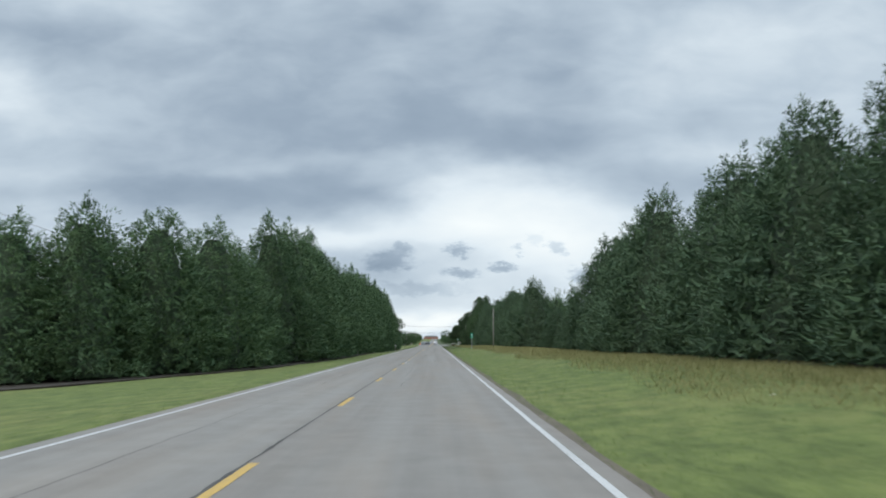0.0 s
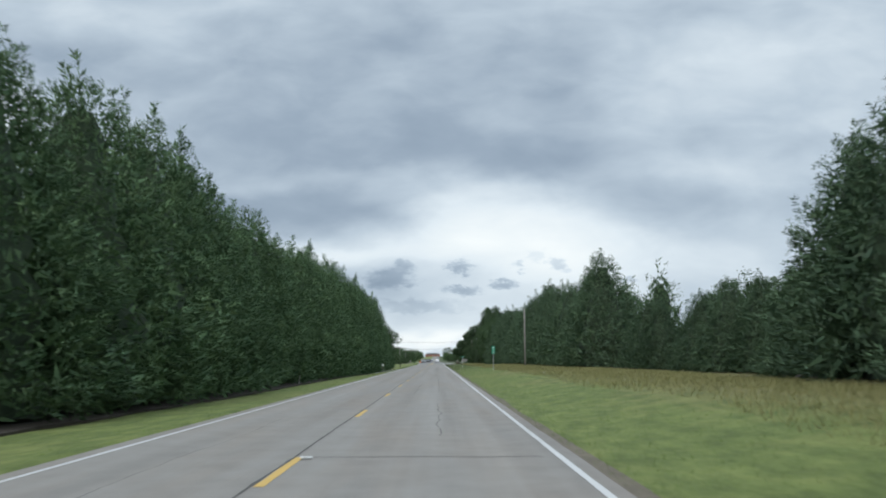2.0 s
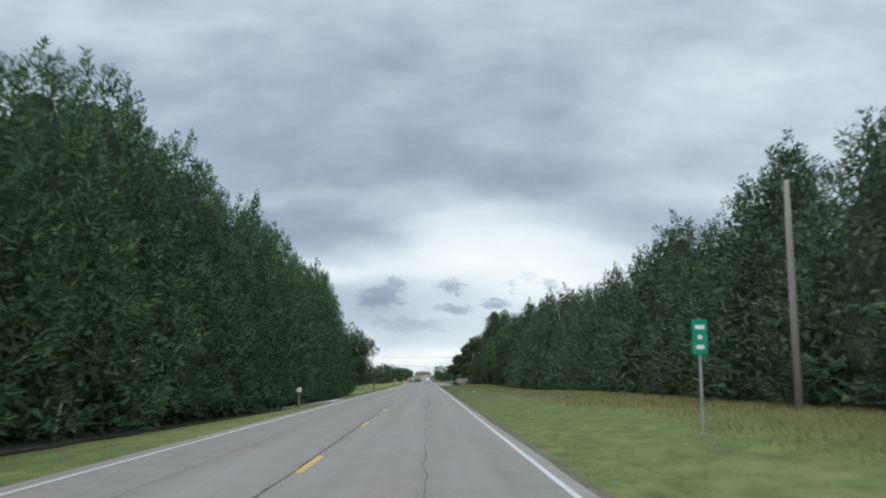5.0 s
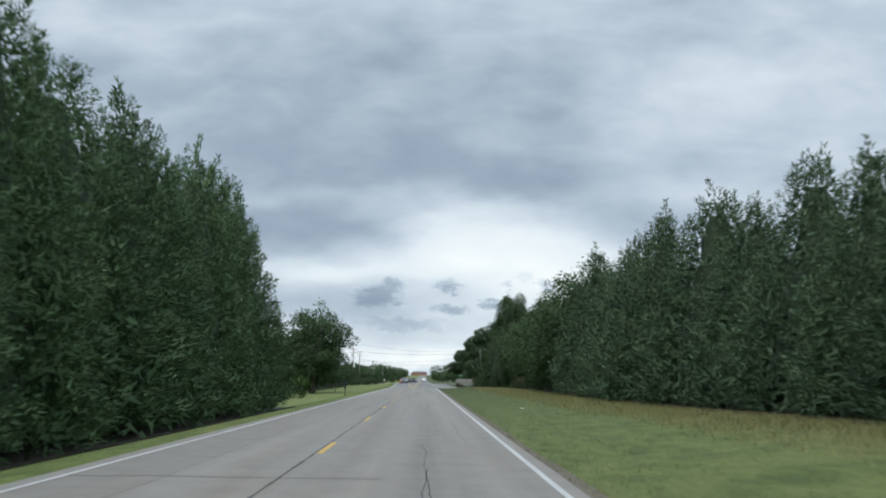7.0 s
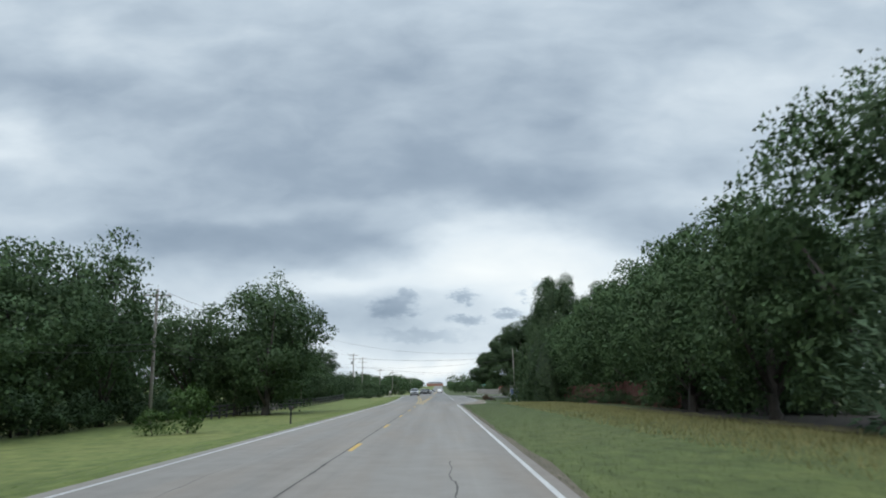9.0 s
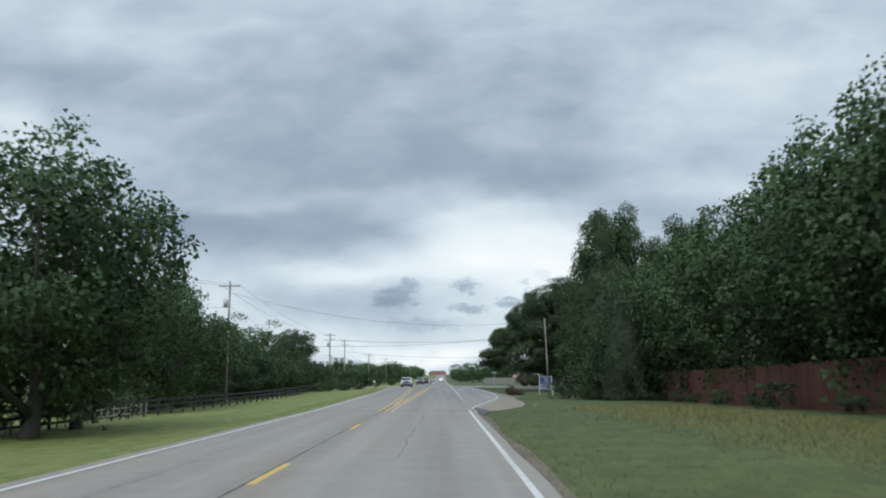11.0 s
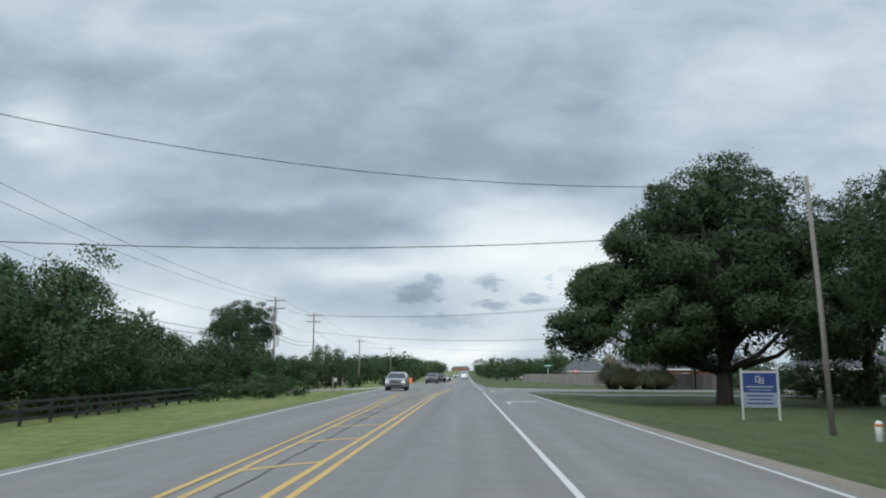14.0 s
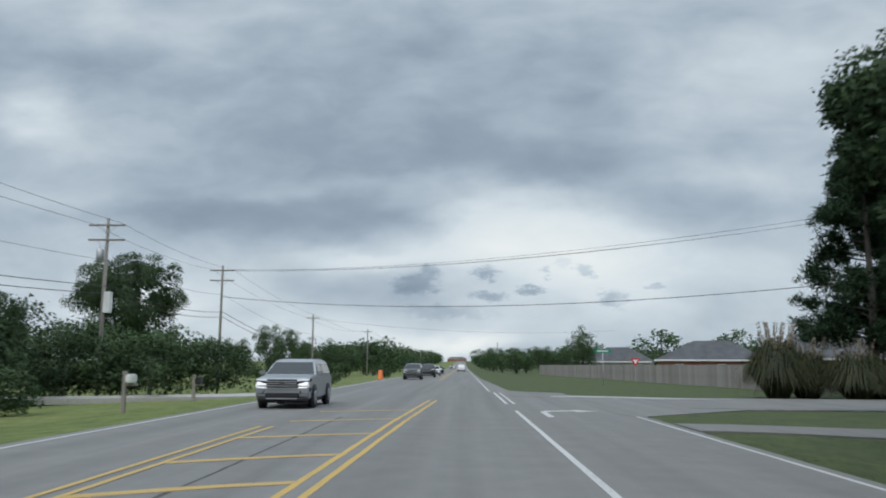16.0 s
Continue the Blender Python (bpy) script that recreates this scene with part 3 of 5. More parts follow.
cross_seam(176.5, -3.5, 1.5, 0.05, 3)

# paved mouth of the side street, gravel apron and driveways
ground_sheet("side_street", [(406.0, 7.9, 8.2), (407.5, 7.6, 9.6), (409.5, 7.6, 11.4), (412, 7.6, 13.5), (415, 7.4, 90), (418, 7.0, 90), (421, 6.5, 90), (422.5, 5.2, 16), (424, 4.8, 9), (427, 4.6, 6)], 0.035, M_ASPHALT, "grey asphalt mouth of a side street", "road")
ground_sheet("street_edge", [(421.5, 7.0, 90), (422.1, 7.0, 90)], 0.07, M_OLDWHITE, "pale concrete edge of the side street", "kerb")
ground_sheet("gravel_apron", [(299, 4.35, 5.4), (301, 4.5, 6.3), (304, 4.8, 7.2), (307, 5.2, 7.6), (311, 5.8, 8.0), (315, 6.4, 8.2), (320, 7.0, 8.4), (327, 7.8, 8.8), (335, 8.1, 8.9), (350, 8.15, 8.6), (372, 8.15, 8.35)], 0.028, M_GRAVEL, "dusty gravel shoulder beside the road", "gravel")
ground_sheet("dark_shoulder_patch", [(295.2, 4.45, 4.75), (296.6, 4.5, 4.85), (298.0, 4.55, 5.05), (299.4, 4.6, 5.15), (300.8, 4.5, 5.1), (302.2, 4.5, 4.85), (303.6, 4.6, 4.7)], 0.036, M_PATCH, "broken dark asphalt at the road edge", "asphalt patch")
ground_sheet("worn_verge", [(y, right_line(y) + 0.29 + 0.05 * noise.noise((y * 0.4, 5, 0)), right_line(y) + 0.56 + 0.2 * noise.noise((y * 0.15, 0, 0))) for y in range(-40, 297, 3)], 0.012, M_SOIL, "bare brown soil along the road edge", "soil")
ground_sheet("driveway", [(422.3, -9, -6.3), (423.5, -60, -6.3), (425, -60, -6.3), (426.5, -60, -6.3), (428, -10, -6.3)], 0.07, M_CONCRETE, "pale concrete driveway crossing the lawn", "driveway")
ground_sheet("path", [(400.4, 8.3, 60), (401.6, 8.3, 60), (402.9, 8.3, 60)], 0.05, M_ASPHALT, "narrow grey paved path crossing the lawn", "path")
ground_sheet("driveway", [(169.4, -9, -3.95), (170.2, -15, -3.95), (172.5, -15, -3.95), (174.4, -15, -3.95), (175.2, -9, -3.95)], 0.05, M_CONCRETE, "pale driveway between the cypresses", "driveway")


# dark sheets under the rows; tree shade put into the litter colour
M_FOOTSHADE = surface("litter_and_shade", (0.022, 0.017, 0.012), (0.050, 0.038, 0.026), 8, 0.6, 0.95, 0.8, world_space=True)
ground_sheet("needle_bed", [(y, -24 + 0.5 * noise.noise((y * 0.3, 2, 0)), along(y, [(33, -17.5), (43, -12.8), (55, -8.8), (84, -7.3), (224, -7.2), (230, -12)]) + 0.5 * noise.noise((y * 0.35, 7, 0))) for y in range(33, 231, 2)], 0.075, M_FOOTSHADE, "dark brown litter sheet under the cypresses, tree shade in its colour", "needle litter")
ground_sheet("needle_bed", [(y, 14.6 + 0.7 * noise.noise((y * 0.3, 12, 0)), 26) for y in range(8, 82, 2)], 0.075, M_FOOTSHADE, "dark brown litter sheet under the cedars, tree shade in its colour", "needle litter")
ground_sheet("needle_bed", [(y, 14.0 + 0.7 * noise.noise((y * 0.3, 22, 0)), 26) for y in range(110, 266, 2)], 0.075, M_FOOTSHADE, "dark brown litter sheet under the cedars, tree shade in its colour", "needle litter")


# ---------- trees ----------
def unit(v):
    return v / np.maximum(1e-6, np.linalg.norm(v, axis=-1, keepdims=True))


def leaf_quads(base, way, length, width, fold, r):
    """Pointed three-cornered leaves from base along way."""
    n = len(base)
    side = unit(np.cross(way, unit(r.normal(size=(n, 3))))) * (width * 1.25)[:, None]
    tip = base + way * length[:, None] - np.array([0, 0, 1.0]) * (length * 0.12)[:, None]
    back = base + way * (length * 0.12)[:, None]
    return np.stack([base + side, tip, back - side], axis=1)


def conifer_crown(seed, H, R, plumes, per, size, lift, z0=0.25, power=0.72, shoulder=0.24, leaders=8):
    """Plumes of narrow sprays that stand out of a tapering crown, and the dark shell behind them; faces and normals of
    both.
    """
    r = np.random.default_rng(seed)
    ph = r.uniform(0, 6.28, 6)

    def radius(s, th):
        base = R * np.power(np.clip(1 - s, 0, 1), power) * np.minimum(1.0, 0.90 + s / shoulder * 0.10)
        lump = 1 + 0.07 * np.sin(3 * th + ph[0] + 5 * s) + 0.06 * np.sin(7 * th + ph[1] - 7 * s) + 0.06 * np.sin(19 * s + 2 * th + ph[2])
        return base * lump

    # plumes lie evenly over the crown, fewer where it narrows
    s = 1 - np.power(r.uniform(0.0, 1.0, plumes), 0.66) * 0.995
    th = r.uniform(0, 2 * np.pi, plumes)
    rad = radius(s, th) * r.uniform(0.80, 0.98, plumes)
    foot = np.stack([rad * np.cos(th), rad * np.sin(th), z0 + s * (H - z0)], axis=1)
    axis = unit(np.stack([np.cos(th), np.sin(th), lift + 2.2 * s ** 3], axis=1) + r.normal(size=(plumes, 3)) * 0.22)
    long = size * r.uniform(0.7, 1.35, plumes) * (1 - 0.30 * s)
    wide = long * r.uniform(0.34, 0.46, plumes)
    # leading shoots above the outline
    q = np.append(r.uniform(0.60, 0.96, leaders - 1), 0.985)
    a = r.uniform(0, 6.28, leaders)
    rr = radius(q, a) * 0.72
    lead = np.stack([rr * np.cos(a), rr * np.sin(a), z0 + q * (H - z0)], axis=1)
    foot = np.vstack([foot, lead])
    axis = np.vstack([axis, unit(np.stack([0.22 * np.cos(a), 0.22 * np.sin(a), np.ones(leaders)], 1))])
    more = size * r.uniform(0.9, 1.5, leaders)
    long, wide = np.append(long, more), np.append(wide, more * 0.16)
    n = len(foot)
    idx = np.repeat(np.arange(n), per)
    m = len(idx)
    u = r.uniform(0, 1, m)
    side = unit(np.cross(axis[idx], r.normal(size=(m, 3))))
    fat = wide[idx] * np.sqrt(np.clip(1.02 - u, 0, 1)) * (0.45 + 0.55 * np.minimum(1, u * 4))
    b = foot[idx] + axis[idx] * (long[idx] * (u * 0.95 - 0.15))[:, None] + side * (fat * r.uniform(0.55, 1.0, m))[:, None]
    w = unit(axis[idx] * 1.0 + side * 0.50 + r.normal(size=(m, 3)) * 0.30)
    L = long[idx] * r.uniform(0.17, 0.32, m)
    fine = leaf_quads(b, w, L, L * r.uniform(0.08, 0.13, m), None, r)
    nf = unit(side * 0.75 + axis[idx] * 0.60 + np.array([0, 0, 0.30]) + r.normal(size=(m, 3)) * 0.08)
    # plainer sprays fill the shaded inside
    k = plumes * 8
    si = 1 - np.power(r.uniform(0.0, 1.0, k), 0.66) * 0.99
    ti = r.uniform(0, 2 * np.pi, k)
    ri = radius(si, ti) * r.uniform(0.56, 0.88, k)
    bi = np.stack([ri * np.cos(ti), ri * np.sin(ti), z0 + si * (H - z0) * 0.98], axis=1)
    ni = unit(np.stack([np.cos(ti), np.sin(ti), np.full(k, 0.1)], 1) + r.normal(size=(k, 3)) * 0.35)
    wi = unit(np.cross(ni, r.normal(size=(k, 3))) + np.stack([np.cos(ti), np.sin(ti), np.full(k, 0.6)], 1) * 0.6)
    Li = size * 0.62 * (1 - 0.35 * si) * r.uniform(0.7, 1.2, k)
    inner = leaf_quads(bi, wi, Li, Li * 0.13, None, r)
    # an added shell inside the crown, uneven all over, coloured dark like shaded gaps
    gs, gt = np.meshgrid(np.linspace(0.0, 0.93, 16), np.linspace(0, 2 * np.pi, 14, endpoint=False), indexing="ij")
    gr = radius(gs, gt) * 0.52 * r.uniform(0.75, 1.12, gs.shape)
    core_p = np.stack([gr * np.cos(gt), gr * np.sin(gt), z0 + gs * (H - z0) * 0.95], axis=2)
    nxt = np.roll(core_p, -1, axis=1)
    gap_shell = np.concatenate([np.stack([core_p[:-1], nxt[:-1], nxt[1:]], axis=2).reshape(-1, 3, 3), np.stack([core_p[:-1], nxt[1:], core_p[1:]], axis=2).reshape(-1, 3, 3)])
    hn = unit(unit(gap_shell.mean(axis=1) * np.array([1, 1, 0]) + 1e-6) + np.array([0, 0, 0.1]))
    return np.concatenate([fine, inner]), np.concatenate([nf, ni]), gap_shell, hn


def conifer(name, label, seed, H, R, material, lift, plumes=540, per=46, size=0.88, z0=0.12, power=0.72, leaders=10):
    t = thing(name, label, "tree")
    q, nn, hq, hn = conifer_crown(seed, H, R, plumes, per, size, lift, z0, power, leaders=leaders)
    quads("crown", q, material, t, nn)
    quads("inner_crown", hq, M_INNER, t, hn)["label"] = "dark shell inside the crown, shade in its colour"
    r = random.Random(seed)
    part("trunk", tube([(0, 0, -0.5), (0.05, 0, H * 0.35), (r.uniform(-0.1, 0.1), 0, H * 0.9)], [0.24, 0.17, 0.03]), M_BARK, t)
    return t


def broad_crown(seed, H, base, RX, lobes, per_lobe, leaf_size, lobe_size, flat=1.0):
    """Leaf masses on a ragged ellipsoid; returns quads and the middles of the masses."""
    r = np.random.default_rng(seed)
    mid = np.array([0, 0, (H + base) / 2])
    half = np.array([RX, RX, (H - base) / 2])
    d = unit(r.normal(size=(lobes, 3)) * np.array([1, 1, flat]))
    k = r.uniform(0.45, 0.92, lobes)
    c = mid + d * half * k[:, None]
    rad = lobe_size * r.uniform(0.65, 1.25, lobes)
    idx = np.repeat(np.arange(lobes), per_lobe)
    m = len(idx)
    v = unit(r.normal(size=(m, 3)) + d[idx] * 0.55 + np.array([0, 0, 0.35]))
    shell = r.uniform(0.5, 1.0, m) ** 0.6
    pos = c[idx] + v * (rad[idx] * shell)[:, None] * np.array([1.05, 1.05, 0.82])
    # leaves gather in sprays, leaving gaps
    spray = r.integers(0, max(5, per_lobe // 11), m) + idx * 1000
    _, inv = np.unique(spray, return_inverse=True)
    inv = inv.reshape(-1)
    first = np.zeros(inv.max() + 1, dtype=int)
    first[inv] = np.arange(m)
    pos = pos * 0.24 + pos[first[inv]] * 0.76 + r.normal(size=(m, 3)) * leaf_size * 0.85
    w = unit(v + r.normal(size=(m, 3)) * 0.8 + np.array([0, 0, -0.15]))
    L = leaf_size * r.uniform(0.7, 1.4, m)
    fine = leaf_quads(pos, w, L, L * r.uniform(0.26, 0.42, m), None, r)
    nf = unit(unit(pos - c[idx]) + unit(pos - mid) * 0.35 + np.array([0, 0, 0.3]) + r.normal(size=(m, 3)) * 0.35)
    # plainer leaves fill the inside of each lobe
    fill = max(10, per_lobe // 7)
    k = lobes * fill
    ib = np.repeat(np.arange(lobes), fill)
    bi = mid + (c[ib] - mid) * r.uniform(0.7, 1.0, k)[:, None] + unit(r.normal(size=(k, 3))) * (rad[ib] * r.uniform(0.1, 0.62, k))[:, None]
    ni = unit(unit(bi - mid) + r.normal(size=(k, 3)) * 0.35)
    Li = rad[ib] * r.uniform(0.16, 0.28, k)
    shade = leaf_quads(bi, unit(np.cross(ni, r.normal(size=(k, 3)))), Li, Li * 0.42, None, r)
    return np.concatenate([fine, shade]), c, rad, np.concatenate([nf, ni])


def broadleaf(name, label, seed, H, base, RX, material, lobes=46, per_lobe=150, leaf_size=0.26, lobe_size=1.5, trunk=0.3, flat=1.0, limbs=7, category="tree"):
    t = thing(name, label, category)
    q, c, rad, nn = broad_crown(seed, H, base, RX, lobes, per_lobe, leaf_size, lobe_size, flat)
    quads("crown", q, material, t, nn)
    r = random.Random(seed)
    if trunk:
        bm = tube([(0, 0, -0.6), (0.0, 0, 0.3), (0.08, 0.05, base * 0.9 + 0.4), (0.1, 0.05, (H + base) / 2)], [trunk * 1.5, trunk * 1.05, trunk * 0.85, trunk * 0.45], 9)
        for k in range(limbs):
            p = c[r.randrange(len(c))]
            z = base * 0.75 + 0.35 * (p[2] - base) * r.uniform(0.4, 1)
            m2 = (p[0] * 0.5, p[1] * 0.5, z * 0.55 + p[2] * 0.45)
            tube([(0.06, 0.03, z * 0.9), m2, tuple(p)], [trunk * 0.5, trunk * 0.3, trunk * 0.1], 6, bm)
        part("trunk", bm, M_BARK, t)
    return t


PLACED = set()


def drift(y):
    """Past the side street all lines veer a little to the west."""
    return -0.0091 * min(400.0, max(0.0, y - 438))


def place(kinds, spots, group):
    """Copies of the first-built kinds at (x, y, height, spread); the firsts move to the first spots."""
    for i, (x, y, h, wide) in enumerate(spots):
        x += drift(y)
        k = kinds[i % len(kinds)]
        s = h / k["tall"]
        m = pose(x, y, ground_z(x, y), 0, 0, (i * 137.5) % 360) @ Matrix.Diagonal((s * wide, s * wide, s, 1))
        if k.name not in PLACED:
            PLACED.add(k.name)
            k.matrix_basis = m
            tagged(k, group=group)
        else:
            copy_home(k, m, group)


def copy_home(k, m, group):
    made = {}
    for o in (k, *k.children_recursive):
        made[o] = o.copy()
        scene.collection.objects.link(made[o])
        made[o].parent = made.get(o.parent, o.parent)
    made[k].matrix_basis = m
    tagged(made[k], group=group)
    return made[k]


def kind(ob, tall):
    ob["tall"] = tall
    return ob


CYP = [kind(conifer("cypress_tree", "dense dark green cypress in a roadside row", 11 + i, 12.0, rr, M_CYPRESS, 0.50, z0=0.3, power=pw), 12.0)
       for i, (rr, pw) in enumerate(((4.6, 0.60), (4.8, 0.54), (4.4, 0.68), (4.7, 0.58)))]
CED = [kind(conifer("cedar_tree", "feathery dark green cedar beside the grass verge", 31 + i, 10.0, rr, M_CEDAR, 0.70, plumes=440, per=32, size=0.86, power=pw, leaders=16), 10.0)
       for i, (rr, pw) in enumerate(((3.9, 0.72), (4.2, 0.62), (3.7, 0.80), (4.1, 0.66)))]
BRD = [kind(broadleaf("broadleaf_tree", "leafy green broadleaf tree", 51 + i, 11.0, b, rx, M_BROAD, lobes=64, per_lobe=125, leaf_size=0.215, lobe_size=1.7), 11.0)
       for i, (b, rx) in enumerate(((0.5, 4.6), (0.2, 5.0), (0.9, 4.2)))]
NEAR = [kind(broadleaf("broadleaf_tree", "dense leafy green tree at the roadside", 56 + i, 11.0, b, rx, M_BROAD, lobes=92, per_lobe=160, leaf_size=0.175, lobe_size=1.5), 11.0)
        for i, (b, rx) in enumerate(((0.2, 4.6), (0.3, 5.0)))]
FAR = [kind(broadleaf("distant_tree", "distant leafy tree in a dark green line", 61 + i, 11.0, 0.0, rx, M_BROAD, lobes=32, per_lobe=30, leaf_size=0.66, lobe_size=1.9, limbs=2), 11.0) for i, rx in enumerate((5.0, 5.6))]
BACK = [kind(conifer("cedar_tree", "dense dark green conifer behind the roadside row", 41 + i, 10.0, 3.8, M_CYPRESS, 0.4, plumes=150, per=14, size=1.5, power=0.62, leaders=6), 10.0) for i in range(2)]
DARK = [kind(conifer("cedar_tree", "dense dark cedar with drooping foliage at the wood edge", 46 + i, 10.0, 4.2, M_DARKCEDAR, 0.15, plumes=440, per=32, size=0.86, power=0.55, leaders=6), 10.0) for i in range(2)]
BIG = [kind(broadleaf("oak_tree", "tall spreading oak with dark leaves", 71 + i, 18.0, b, rx, M_OAK, lobes=90, per_lobe=500, leaf_size=0.18, lobe_size=2.0, trunk=0.55), 18.0)
       for i, (b, rx) in enumerate(((3.2, 8.5), (4.5, 7.0)))]
SHR = [kind(broadleaf("shrub", "rounded leafy green shrub in the grass", 91 + i, 2.6, 0.1, 1.7, M_SHRUB if i == 0 else M_OAK, lobes=24, per_lobe=75, leaf_size=0.15, lobe_size=0.62, trunk=0.05, limbs=3, category="shrub"), 2.6)
       for i in range(3)]

ran = random.Random(5)


def jig(a):
    return ran.uniform(-a, a)


# left: the cypress row
row = [(-25.5, 43, 9.0, 1.3), (-21.5, 44, 9.4, 1.3), (-18.2, 45.5, 10.2, 1.25), (-15.6, 50.5, 10.4, 1.25), (-13.6, 56.0, 10.4, 1.25), (-13.2, 62.0, 9.2, 1.2), (-12.3, 69.5, 12.8, 1.1), (-12.8, 219.5, 15.0, 0.98)]
y = 75.5
while y < 222:
    if not 169.5 < y < 174.5:
        h = along(y, [(70, 13.4), (90, 13.2), (108, 13.2), (130, 14.0), (152, 15.2), (214, 15.6)]) * 0.955 * (1 + jig(0.06))
        row.append((-11.9 + jig(0.5), y, h, (13.6 / h) * (1 + jig(0.08)) * (0.94 if y > 203 else 1.0)))
    y += 5.5 + jig(0.5)
place(CYP, row, "cypress row beside the road")
place(BACK, [(-29 + 3.4 * i, 49 + 2.5 * (i % 3), 9.4 + 0.5 * (i % 2), 1.15) for i in range(5)], "cypresses behind the roadside row")
place(BACK, [(-18.5 + jig(1.2), yy + jig(1.5), along(yy, [(50, 10), (210, 14.5)]) * (1 + jig(0.08)), 1.0) for yy in range(58, 210, 9)], "cypresses behind the roadside row")
# right: two runs of cedars
place(CED, [(17.6 + jig(0.9), yy + jig(0.8), 9.7 * (1 + jig(0.08)), 1.18) for yy in np.arange(15, 79, 5.0)], "cedars beside the verge")
place(BACK, [(22.5 + jig(1), yy, 9.6 * (1 + jig(0.1)), 1.0) for yy in np.arange(16, 78, 8)], "conifers behind the cedars")
place(CED, [(16.6, 114.5, 9.8, 1.2)] + [(16.8 + jig(0.8), yy + jig(0.8), along(yy, [(120, 9.4), (168, 9.4), (174, 10.8), (180, 10.4), (185, 9.0), (197, 9.2), (204, 11.4), (222, 11.4), (236, 11.2)]) * (1 + jig(0.10)), along(yy, [(164, 1.18), (180, 1.0)])) for yy in np.arange(120, 236, 5.3)], "cedars beyond the gap")
place(BACK, [(22 + jig(1), yy, 9.0 * (1 + jig(0.1)), 1.0) for yy in np.arange(118, 236, 8)], "conifers behind the cedars")
# right: the low growth in the gap
place(CED, [(20 + jig(2.0), 83 + 2.6 * i + jig(0.9), 4.3 * (1 + jig(0.3)), 1.2) for i in range(11)], "young cedars in the gap")
place(NEAR, [(28.5 + jig(2.5), 80 + 3.6 * i, 7.2 * (1 + jig(0.18)), 1.1) for i in range(11)], "small trees behind the gap")
# right: mixed wood
place(NEAR, [(16.6, 237, 11.8, 0.9), (15.6, 243.5, 9.0, 1.0), (17.4, 249.5, 10.6, 0.95), (16.2, 256, 9.0, 1.0), (17.8, 262.5, 10.0, 1.0)], "roadside thicket")
place(DARK, [(20.5, 252, 10.6, 0.8), (20.8, 258, 10.8, 0.8), (16.8, 321, 9.0, 1.1), (16.4, 326.5, 9.8, 1.15), (19.5, 330.5, 10.2, 1.15), (23, 333, 9.5, 1.1)], "cedars in the wood")
place(NEAR, [(20.9 + jig(0.6), yy, 11.8 * (1 + jig(0.12)), 1.0) for yy in np.arange(268, 330, 5.6)], "wood behind the red fence")
place(DARK, [(24.8, 300, 13.2, 0.75), (23.5, 309, 13.0, 0.8), (25, 318, 13.6, 0.75)], "cedars in the wood")
place(BRD, [(27.5 + jig(1), yy, 13.5 * (1 + jig(0.1)), 1.0) for yy in np.arange(262, 334, 9)], "wood behind the red fence")
OAK = kind(broadleaf("oak_tree", "broad old oak with drooping limbs and a stout trunk", 78, 17.5, 2.6, 7.3, M_OAK, lobes=130, per_lobe=620, leaf_size=0.145, lobe_size=1.7, trunk=0.52, limbs=12), 17.5)
for seed, (ox, oy), (lo, hi, wide) in ((81, (-8.5, 0.4), (2.5, 8.9, 2.6)), (82, (6.5, -1.0), (2.8, 9.5, 4.0)), (83, (2.5, -5.5), (2.8, 8.4, 3.8)), (84, (-4.6, -3.2), (2.6, 8.0, 3.2)), (85, (-4.4, 1.0), (6.5, 14.8, 2.6)), (86, (-7.4, 0.8), (6.0, 9.8, 1.6)), (87, (-4.4, 11.0), (7.4, 12.4, 2.2))):
    q, c, rad, nn = broad_crown(seed, hi, lo, wide, 26, 560, 0.14, 1.2)
    limb = quads("side_crown", q, M_OAK, OAK, nn)
    limb.location = (ox, oy, 0)
    part("limb", tube([(0.0, 0.0, 2.2), (ox * 0.5, oy * 0.5, 3.4), (ox, oy, (lo + hi) * 0.5)], [0.26, 0.15, 0.05], 7), M_BARK, OAK)
place([OAK], [(21.6, 391.3, 18.0, 1.12)], "large oaks on the lawn")
place([BIG[1], BIG[0]], [(22.8, 354, 22.4, 0.66), (31.5, 390, 15.5, 1.0), (31.0, 352, 20.5, 0.66), (28.0, 374, 14.0, 0.85)], "large oaks on the lawn")
place(NEAR, [(21.6, 353, 9.5, 1.0), (21.8, 342.5, 9.0, 1.0)], "dense trees under the oaks")
place(DARK, [(19.6, 335.5, 9.8, 1.15)], "cedars in the wood")

# far and left-hand trees
place(BRD, [(-24.5, 254, 10.5, 1.1), (-27, 248, 11.0, 1.1), (-25.5, 266, 13.0, 0.95), (-25.2, 277.5, 16.2, 0.75), (-30, 285, 14.0, 0.9),
            (-24.5, 298, 12.3, 0.95), (-27, 307, 11.5, 1.0), (-23, 232, 9.0, 1.1), (-27, 240, 10.5, 1.1), (-24, 222, 10, 1.0)], "trees on the lower lawn")
place(BRD, [(-26.6, 262, 12.5, 1.0), (-28.5, 272, 14.0, 0.9), (-29, 258, 12.0, 1.0), (-20.0, 300.5, 10.5, 0.9), (-30, 296, 13, 1.0)], "trees on the lower lawn")
place(NEAR, [(-16.0, 297, 14.6, 1.0), (-17.5, 305, 12.5, 0.95), (-22.2, 330, 12.8, 0.95)], "dense trees beside the lawn")
place(BRD, [(-26, 388, 11.8, 1.0), (-33, 392, 12.0, 1.0), (-27, 378, 10.5, 1.0)], "trees behind the board fence")
